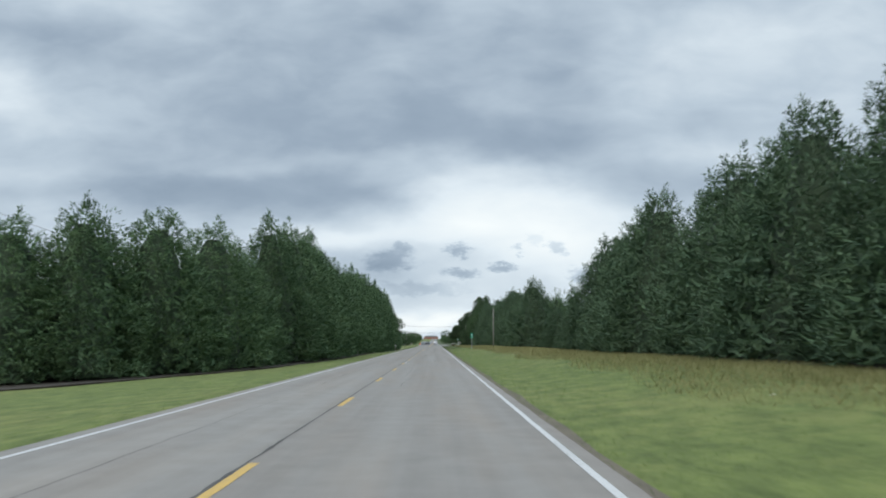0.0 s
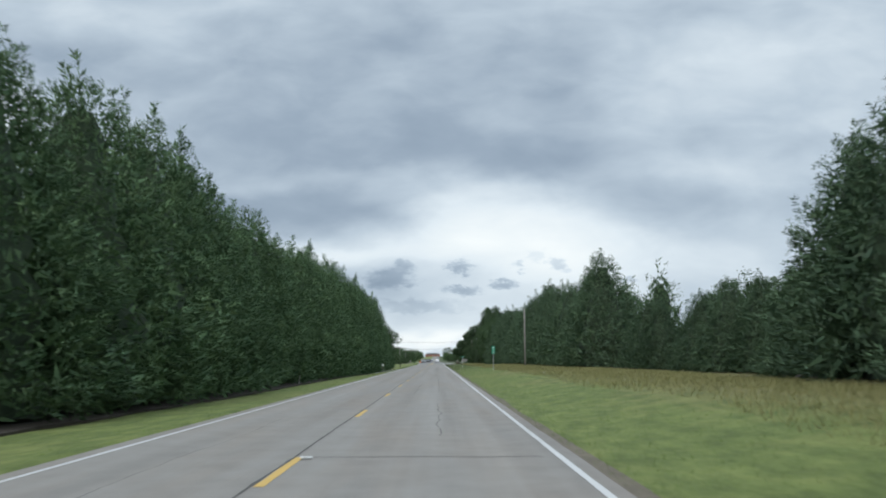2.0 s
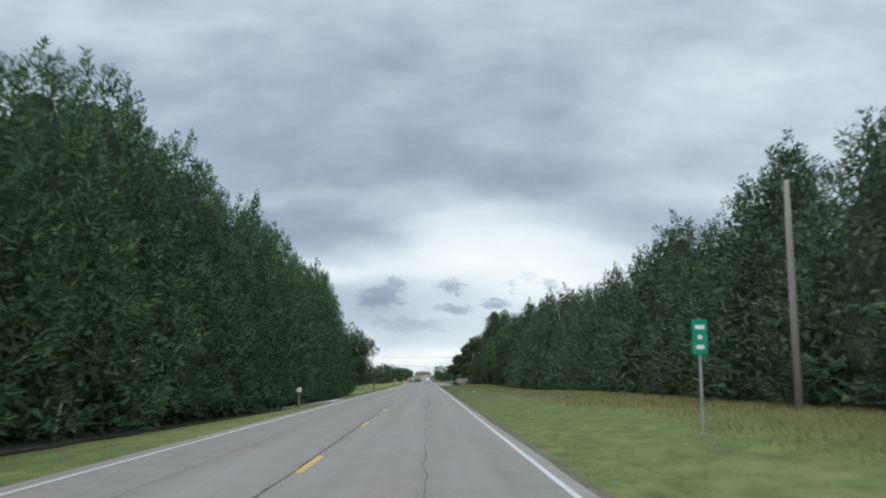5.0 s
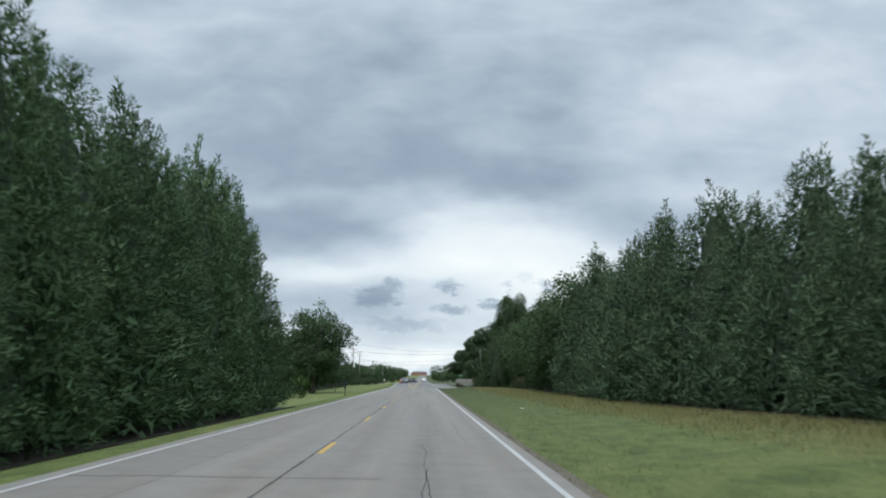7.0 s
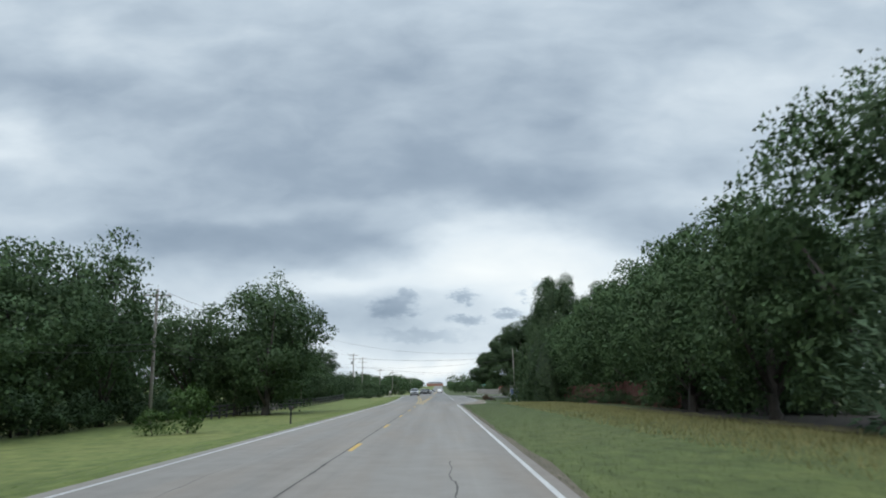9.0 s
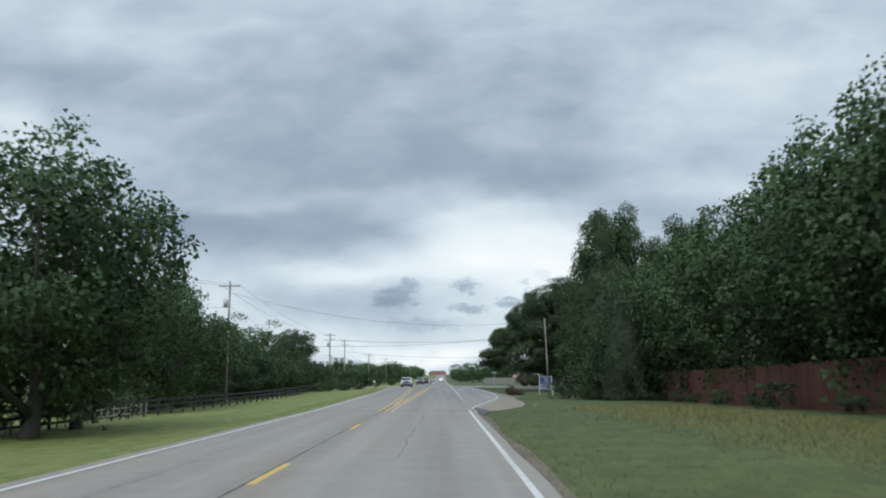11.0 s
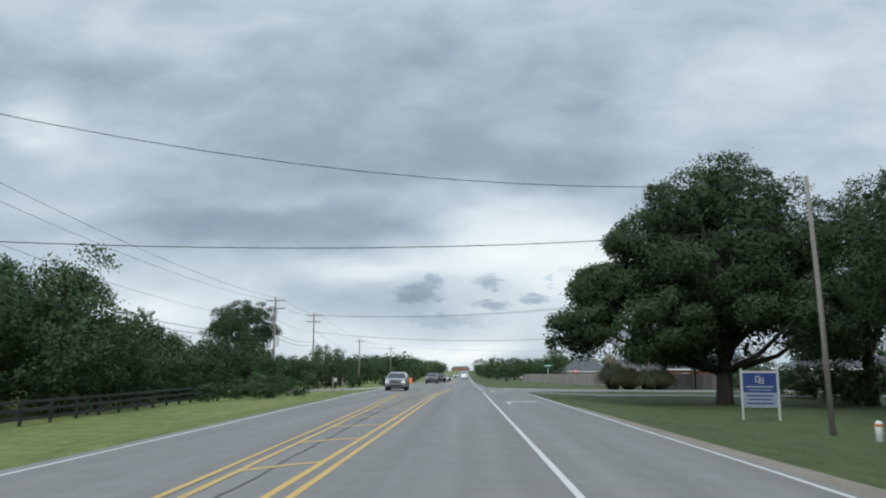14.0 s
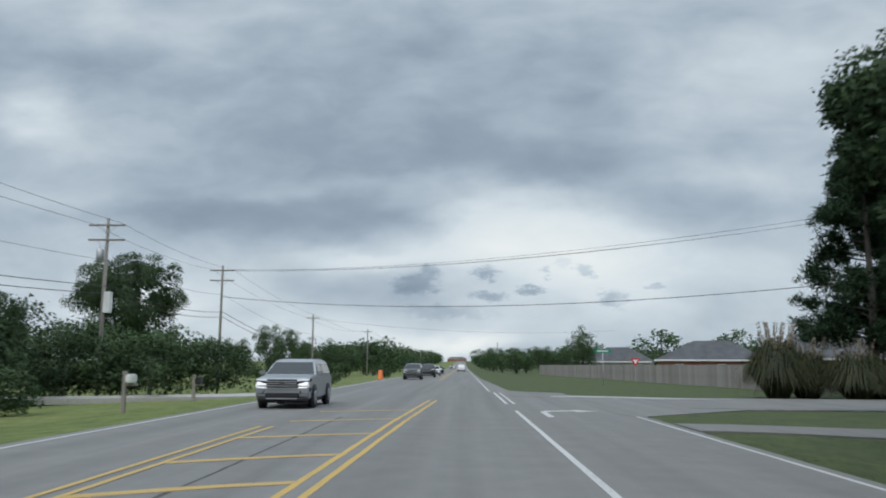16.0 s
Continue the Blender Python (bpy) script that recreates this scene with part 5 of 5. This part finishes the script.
# ---------- houses ----------
def hip_house(x, y, turn, w, d, eave, ridge, wall, label):
    t = thing("house", label, "house", (x, y, ground_z(x, y)), "houses past the fence", turn)
    part("wall", box(-w / 2, w / 2, -d / 2, d / 2, -0.3, eave, 0.02), wall, t)
    bm = bmesh.new()
    o = 0.45
    a = [bm.verts.new(p) for p in ((-w / 2 - o, -d / 2 - o, eave), (w / 2 + o, -d / 2 - o, eave), (w / 2 + o, d / 2 + o, eave), (-w / 2 - o, d / 2 + o, eave))]
    k = max(0.5, w / 2 - d / 2)
    b = [bm.verts.new((-k, 0, ridge)), bm.verts.new((k, 0, ridge))]
    for f in ((a[0], a[1], b[1], b[0]), (a[1], a[2], b[1]), (a[2], a[3], b[0], b[1]), (a[3], a[0], b[0]), (a[3], a[2], a[1], a[0])):
        bm.faces.new(f)
    roof = part("roof", bm, M_ROOF, t, "grey shingled hip roof")
    part("fascia", box(-w / 2 - o, w / 2 + o, -d / 2 - o - 0.03, -d / 2 - o, eave - 0.2, eave + 0.02), M_WHITE, roof)
    part("fascia", box(-w / 2 - o - 0.03, -w / 2 - o, -d / 2 - o, d / 2 + o, eave - 0.2, eave + 0.02), M_WHITE, roof)
    for k in (-0.3, 0.1, 0.34):
        wd = part("window", box(k * w - 0.55, k * w + 0.55, -d / 2 - 0.05, -d / 2 + 0.02, 0.9, 2.1, 0.01), M_WHITE, t)
        part("pane", box(k * w - 0.47, k * w + 0.47, -d / 2 - 0.06, -d / 2 - 0.051, 0.98, 2.02), M_GLASS, wd)
    return t


hip_house(40, 503, -18, 15, 10, 2.7, 5.6, M_BRICK, "brick house with a grey hip roof")
hip_house(50, 487, -18, 17, 11, 2.8, 6.3, M_BRICK, "brick house with a broad grey roof")
hip_house(66, 470, -10, 18, 11, 2.8, 6.2, M_BRICK, "brick house with a grey roof behind pampas grass")
hip_house(33, 540, -18, 13, 9, 2.6, 5.4, M_SIDING, "pale house with a dark hip roof")
hip_house(47, 402, 80, 34, 8, 2.6, 4.2, M_SIDING, "long low pale building behind the hedge")
hip_house(-42, 438, 60, 12, 8, 2.6, 4.6, M_BRICK, "red brick house among shrubs")
hip_house(31, 104, -85, 9, 4.5, 1.9, 2.5, M_BLACKWOOD, "low dark shed with a pale roof edge")
hip_house(-6, 1490, 0, 26, 9, 4.0, 6.2, M_BRICK, "distant red building at the end of the road")
hip_house(22, 700, 0, 12, 8, 2.6, 4.2, M_SIDING, "white house beside the distant road")


# ---------- cars ----------
def wheel(parent, x, y, r, w):
    side = 1 if x > 0 else -1
    tyre = part("wheel", tube([(x - side * w, y, r), (x - side * w * 0.9, y, r), (x - side * 0.02, y, r), (x, y, r)], [r * 0.86, r, r, r * 0.88], 20), M_TYRE, parent)
    part("rim", tube([(x - side * 0.03, y, r), (x + side * 0.012, y, r)], [r * 0.66, r * 0.62], 16), M_RIM, tyre)
    for k in range(5):
        a = 2 * math.pi * k / 5
        part("spoke_gap", tube([(x + side * 0.010, y + 0.40 * r * math.cos(a), r + 0.40 * r * math.sin(a)), (x + side * 0.016, y + 0.40 * r * math.cos(a), r + 0.40 * r * math.sin(a))], [r * 0.13, r * 0.13], 8), M_DARK, tyre)


def car(x, y, paint, label, kind_of, turn=0.0, detail=True):
    """A car whose nose points to -y."""
    t = thing("car", label, "car", (x, y, rise(y) + 0.0), "cars on the road", turn)
    if kind_of == "suv":
        L, W, belt, top = 5.0, 1.0, 1.16, 1.78
        body = [(-2.38, 0.34), (-2.50, 0.50), (-2.52, 0.78), (-2.44, 1.00), (-2.25, 1.08), (-1.25, 1.17), (2.30, 1.20), (2.46, 1.05), (2.50, 0.60), (2.40, 0.36)]
        cab = [(-1.32, 1.15), (-0.52, 1.64), (-0.20, 1.74), (0.60, 1.79), (1.75, 1.75), (2.10, 1.66), (2.40, 1.17)]
        r = 0.39
    else:
        L, W, belt, top = 4.7, 0.91, 0.96, 1.45
        body = [(-2.20, 0.28), (-2.34, 0.42), (-2.34, 0.66), (-2.22, 0.78), (-1.05, 0.94), (1.60, 0.98), (2.22, 0.96), (2.34, 0.80), (2.34, 0.42), (2.22, 0.30)]
        cab = [(-1.10, 0.93), (-0.30, 1.38), (0.20, 1.46), (0.85, 1.43), (1.75, 0.97)]
        r = 0.33
    k = lambda yy, z: (1.0 - 0.07 * max(0.0, abs(yy) - 1.7) ** 1.5) * (1.0 - 0.24 * max(0.0, z - belt) / (top - belt))
    shell = part("body", extrude_outline(body, -W, W, 0.05, k), paint, t)
    cabin = part("cabin", extrude_outline(cab, -W * 0.97, W * 0.97, 0.05, k), paint, t)
    part("underside", box(-W * 0.86, W * 0.86, -L * 0.44, L * 0.44, 0.20, 0.42, 0.03), M_DARK, t)
    # windscreen and side glass, a little proud of the cabin
    (y0, z0), (y1, z1) = cab[0], cab[1]

    def pane(name, pts, out, parent):
        bm = bmesh.new()
        n = [Vector(p) for p in pts]
        o = Vector(out) * 0.012
        f = [bm.verts.new(p + o) for p in n]
        b = [bm.verts.new(p - o) for p in n]
        bm.faces.new(f)
        bm.faces.new(list(reversed(b)))
        for i in range(len(n)):
            j = (i + 1) % len(n)
            bm.faces.new((f[i], b[i], b[j], f[j]))
        bmesh.ops.recalc_face_normals(bm, faces=bm.faces)
        return part(name, bm, M_GLASS, parent)

    wl, wh = W * 0.97 * k(y0, z0) * 0.93, W * 0.97 * k(y1, z1) * 0.90
    pane("windscreen", [(-wl, y0 + 0.10, z0 + 0.05), (wl, y0 + 0.10, z0 + 0.05), (wh, y1 + 0.02, z1 + 0.005), (-wh, y1 + 0.02, z1 + 0.005)], (0, -0.9, 1.0), cabin)
    for s in (-1, 1):
        lo = W * 0.97 * s
        zt, zb = top - 0.17, belt + 0.07
        for ya, yb in ((y1 - 0.30, 0.28), (0.40, cab[-2][0] - 0.15)):
            up0 = ya + 0.35 if ya < 0 else ya
            up1 = min(yb, cab[-2][0] - 0.28)
            pane("side_window", [(lo * k(0, zb), ya, zb), (lo * k(0, zb), yb, zb), (lo * k(0, zt), up1, zt), (lo * k(0, zt), up0, zt)], (s * 1.6, 0, 0.3), cabin)
        part("mirror", box(s * W * 0.98 - (0.0 if s > 0 else 0.2), s * W * 0.98 + (0.2 if s > 0 else 0.0), y1 - 0.55, y1 - 0.40, belt + 0.02, belt + 0.18, 0.03), paint, t)
        hz = belt - 0.22
        def lamp(name, a, b, c, d, m, parent, ahead=0.0):
            """A wedge that wraps from the nose round the wing, between z = c and d."""
            n, u, v = body[2][0] - 0.01 - ahead, s * W * a, s * W * b
            bm = bmesh.new()
            lo = [(u, n, c), (v, n + 0.12, c + (d - c) * 0.35), (v, n + 0.45, c + (d - c) * 0.5), (u, n + 0.3, c)]
            hi = [(u, n + 0.02, d - (d - c) * 0.25), (v, n + 0.14, d), (v, n + 0.47, d), (u, n + 0.3, d - (d - c) * 0.25)]
            p = [bm.verts.new(q) for q in lo + hi]
            for f in ((0, 1, 2, 3), (4, 5, 6, 7), (0, 1, 5, 4), (1, 2, 6, 5), (2, 3, 7, 6), (3, 0, 4, 7)):
                bm.faces.new([p[i] for i in f])
            bmesh.ops.recalc_face_normals(bm, faces=bm.faces)
            return part(name, bm, m, parent)

        housing = lamp("headlight", 0.52, 0.985, hz - 0.05, hz + 0.13, M_DARK, shell)
        lamp("light_strip", 0.54, 0.96, hz + 0.035, hz + 0.115, M_LAMPGLASS, housing, 0.012)
        lamp("fog_lamp", 0.64, 0.975, belt - 0.62, belt - 0.42, M_DARK, shell)
        part("tail_lamp", box(min(s * W * 0.72, s * W * 0.92), max(s * W * 0.72, s * W * 0.92), body[-2][0] - 0.2, body[-2][0] - 0.01, belt - 0.25, belt - 0.05, 0.02), M_RED, shell)
        for wy in (-L * 0.30, L * 0.29):
            part("wheel_arch", tube([(s * (W - 0.12), wy, r + 0.02), (s * (W + 0.008), wy, r + 0.02)], [r * 1.16, r * 1.14], 20), M_DARK, t)
            wheel(t, s * (W + 0.02), wy, r, 0.24)
    f = body[2][0] - 0.015
    grille = part("grille", extrude_outline([(f - 0.012, belt - 0.44), (f - 0.02, belt - 0.28), (f + 0.02, belt - 0.12), (f + 0.2, belt - 0.12), (f + 0.2, belt - 0.44)], -W * 0.56, W * 0.56, 0.015), M_DARK, shell)
    for z in (0.43, 0.35, 0.27, 0.20):
        part("grille_bar", box(-W * 0.54, W * 0.54, f - 0.034, f - 0.012, belt - z - 0.013, belt - z + 0.013, 0.004), M_METAL, grille)
    part("badge", box(-0.09, 0.09, f - 0.042, f - 0.034, belt - 0.275, belt - 0.205, 0.003), M_DARK, grille)
    part("lower_intake", box(-W * 0.60, W * 0.60, f - 0.02, f + 0.2, 0.40, 0.56, 0.03), M_DARK, shell)
    part("bumper", box(-W * 0.90, W * 0.90, f - 0.012, f + 0.3, 0.30, 0.39, 0.03), M_DARK, shell)
    part("skid_plate", box(-W * 0.56, W * 0.56, f - 0.03, f + 0.2, 0.345, 0.385, 0.008), M_METAL, shell)
    if kind_of == "suv":
        for s in (-0.62, 0.62):
            part("roof_rail", tube([(s, -0.1, 1.79), (s, 0.8, 1.83), (s, 1.7, 1.79)], [0.02, 0.025, 0.02], 6), M_DARK, t)


car(-3.95, 411.6, M_SILVER, "silver sport utility vehicle facing the camera lane", "suv")
car(-3.1, 471, M_CARGREY, "grey pickup-sized car waiting in the opposite lane", "suv")
car(-2.2, 488, M_CARDARK, "dark car in the opposite lane", "suv")
car(-2.0, 508, M_CARWHITE, "white car in the opposite lane", "sedan")
car(-2.0, 528, M_CARDARK, "dark sedan in the opposite lane", "sedan")
car(2.0, 590, M_CARWHITE, "white car driving away ahead", "suv", 180)
car(2.0, 640, M_CARGREY, "grey car driving away ahead", "sedan", 180)
car(-2.0, 700, M_CARWHITE, "white car on the distant road", "sedan")


# ---------- pine, pampas grass and bare trees ----------
def pine(x, y, H, R, seed):
    t = thing("pine_tree", "tall dark pine with open tufted branches", "tree", (x, y, ground_z(x, y)))
    r = np.random.default_rng(seed)
    bm = tube([(0, 0, -0.5), (0.1, 0, H * 0.4), (0.0, 0.1, H * 0.95)], [0.26, 0.2, 0.05], 10)
    cs, ds = [], []
    for k in range(90):
        s = r.uniform(0.2, 1.0)
        a = r.uniform(0, 6.28)
        L = R * (1 - 0.8 * (s - 0.22) / 0.78) * r.uniform(0.6, 1.1) * (0.75 if s < 0.3 else 1)
        end = np.array([L * math.cos(a), L * math.sin(a), H * s + 0.12 * L])
        tube([(0, 0, H * s - 0.2), tuple(end * np.array([0.55, 0.55, 1]) - np.array([0, 0, 0.1])), tuple(end)], [0.05, 0.035, 0.012], 5, bm)
        for u in (0.45, 0.62, 0.78, 0.9, 1.0):
            for j in range(9):
                cs.append(np.array([end[0] * u, end[1] * u, H * s - 0.2 + (end[2] - H * s + 0.2) * u]) + r.normal(size=3) * 0.28)
                ds.append([math.cos(a) * 0.5, math.sin(a) * 0.5, 0.8])
    part("trunk", bm, M_BARK, t)
    c, d = np.array(cs), np.array(ds)
    idx = np.repeat(np.arange(len(c)), 20)
    m = len(idx)
    w = unit(d[idx] + r.normal(size=(m, 3)) * 0.9)
    L = r.uniform(0.26, 0.48, m)
    quads("crown", leaf_quads(c[idx] + r.normal(size=(m, 3)) * 0.12, w, L, L * 0.075, None, r), M_PINE, t, unit(w + np.array([0, 0, 0.4])))


def pampas(x, y, H, R, plumes, seed):
    t = thing("pampas_grass", "clump of brown-green pampas grass with pale plumes", "ornamental grass", (x, y, ground_z(x, y)), "pampas grass clumps")
    r = np.random.default_rng(seed)
    n = 1500
    a, q = r.uniform(0, 6.28, n), r.uniform(0, 1, n)
    base = np.stack([0.35 * R * np.cos(a) * q, 0.35 * R * np.sin(a) * q, np.zeros(n)], 1)
    out = r.uniform(0.25, 1.0, n)
    top = base + np.stack([R * np.cos(a) * out * 0.8, R * np.sin(a) * out * 0.8, H * r.uniform(0.55, 0.95, n) * (1.15 - 0.5 * out)], 1)
    tip = top + np.stack([R * np.cos(a) * out * 0.5, R * np.sin(a) * out * 0.5, -H * 0.35 * out], 1)
    side = np.stack([-np.sin(a), np.cos(a), np.zeros(n)], 1) * r.uniform(0.012, 0.03, n)[:, None]
    q1 = np.stack([base - side, base + side, top + side, top - side], 1)
    q2 = np.stack([top - side, top + side, tip + side * 0.2, tip - side * 0.2], 1)
    quads("blades", np.concatenate([q1, q2]), M_PAMPAS, t)
    for k in range(plumes):
        aa, o = r.uniform(0, 6.28), r.uniform(0.1, 0.55) * R
        p0 = np.array([o * math.cos(aa), o * math.sin(aa), H * 0.75])
        m = 60
        u = r.uniform(0, 1, m)
        b = p0 + np.stack([u * 0.25 * math.cos(aa), u * 0.25 * math.sin(aa), u * H * 0.42], 1)
        w = unit(r.normal(size=(m, 3)) * 0.6 + np.array([0, 0, 1.2]))
        L = r.uniform(0.12, 0.26, m) * (1.1 - 0.6 * u)
        quads("plume", leaf_quads(b, w, L, L * 0.2, np.zeros(m), r), M_PLUME, t)


def bare_tree(x, y, H):
    bm = tube([(0, 0, -0.4), (0, 0, H * 0.3), (0.1, 0, H * 0.6)], [0.16, 0.12, 0.07], 8)
    r = random.Random(4)
    for k in range(22):
        z = H * r.uniform(0.22, 0.6)
        a, L = r.uniform(0, 6.28), r.uniform(0.5, 1.3)
        e = (L * math.cos(a), L * math.sin(a), z + H * r.uniform(0.25, 0.42))
        m = (0.4 * e[0], 0.4 * e[1], z * 0.6 + e[2] * 0.4)
        tube([(0.05, 0, z), m, e], [0.05, 0.03, 0.008], 5, bm)
        for j in range(3):
            b = r.uniform(0, 6.28)
            tube([m, (m[0] + 0.5 * math.cos(b), m[1] + 0.5 * math.sin(b), m[2] + r.uniform(0.5, 1.1))], [0.018, 0.005], 4, bm)
    ob = part("bare_tree", bm, M_TWIG)
    ob.matrix_basis = pose(x, y, ground_z(x, y))
    tagged(ob, "leafless grey tree with thin upright branches", "tree")


pine(26.0, 427, 15.0, 5.2, 3)
pine(30.5, 431, 13.0, 4.6, 4)
pampas(19.5, 424.6, 3.5, 1.6, 22, 1)
pampas(21.5, 425.6, 2.8, 1.7, 12, 2)
pampas(23.4, 423.8, 2.7, 1.7, 8, 3)
pampas(25.2, 425.5, 2.6, 1.6, 6, 4)
bare_tree(25.5, 109, 7.5)


# ---------- grass blades ----------
def blades(name, label, count, span, x_of, size, material, seed, lean=0.35):
    r = np.random.default_rng(seed)
    ys = r.uniform(span[0], span[1], count)
    xs = np.array([x_of(y, u) for y, u in zip(ys, r.uniform(0, 1, count))])
    zs = np.array([ground_z(x, y) for x, y in zip(xs, ys)]) - 0.02
    L = size * r.uniform(0.5, 1.3, count)
    base = np.stack([xs, ys, zs], 1)
    way = unit(np.stack([r.normal(size=count) * lean, r.normal(size=count) * lean, np.ones(count)], 1))
    side = unit(np.cross(way, r.normal(size=(count, 3)))) * (L * r.uniform(0.04, 0.08, count))[:, None]
    tip = base + way * L[:, None] + np.stack([r.normal(size=count), r.normal(size=count), np.zeros(count)], 1) * (L * 0.25)[:, None]
    q = np.stack([base - side, base + side, tip], 1)
    up = unit(np.array([0, 0, 1.0]) + r.normal(size=(count, 3)) * 0.25)
    ob = quads(name, q, material, None, up)
    tagged(ob, label, "grass", kind="stuff")


blades("verge_grass", "short green grass blades along the verge", 48000, (-12, 160), lambda y, u: right_edge(y) + 0.05 + 9.0 * u ** 1.5, 0.085, M_BLADE, 1)
blades("verge_grass", "green grass blades along the verge, darkened like the shaded lawn", 38000, (160, 299), lambda y, u: right_edge(y) + 0.05 + 9.0 * u ** 1.5, 0.085, M_LAWN, 6)
blades("verge_grass", "short green grass blades along the verge", 36000, (0, 420), lambda y, u: left_edge(y) - 0.05 - 4.5 * u ** 1.5, 0.075, M_BLADE, 2)
blades("tall_grass", "tall dry seeding grass in front of the trees", 120000, (-12, 172), lambda y, u: 8.6 + 6.5 * u ** 0.7 + 1.6 * noise.noise((y * 0.08, 0, 0)), 0.20, M_STRAW, 3)
blades("tall_grass", "tall dry seeding grass in front of the trees", 60000, (172, 300), lambda y, u: 8.8 + 6.0 * u ** 0.7, 0.20, M_STRAW, 4)
blades("lawn_grass", "short green lawn grass beside the turn lane, tree shade in its colour", 26000, (318, 402), lambda y, u: 7.75 + 12 * u ** 1.5, 0.07, M_LAWN, 5)
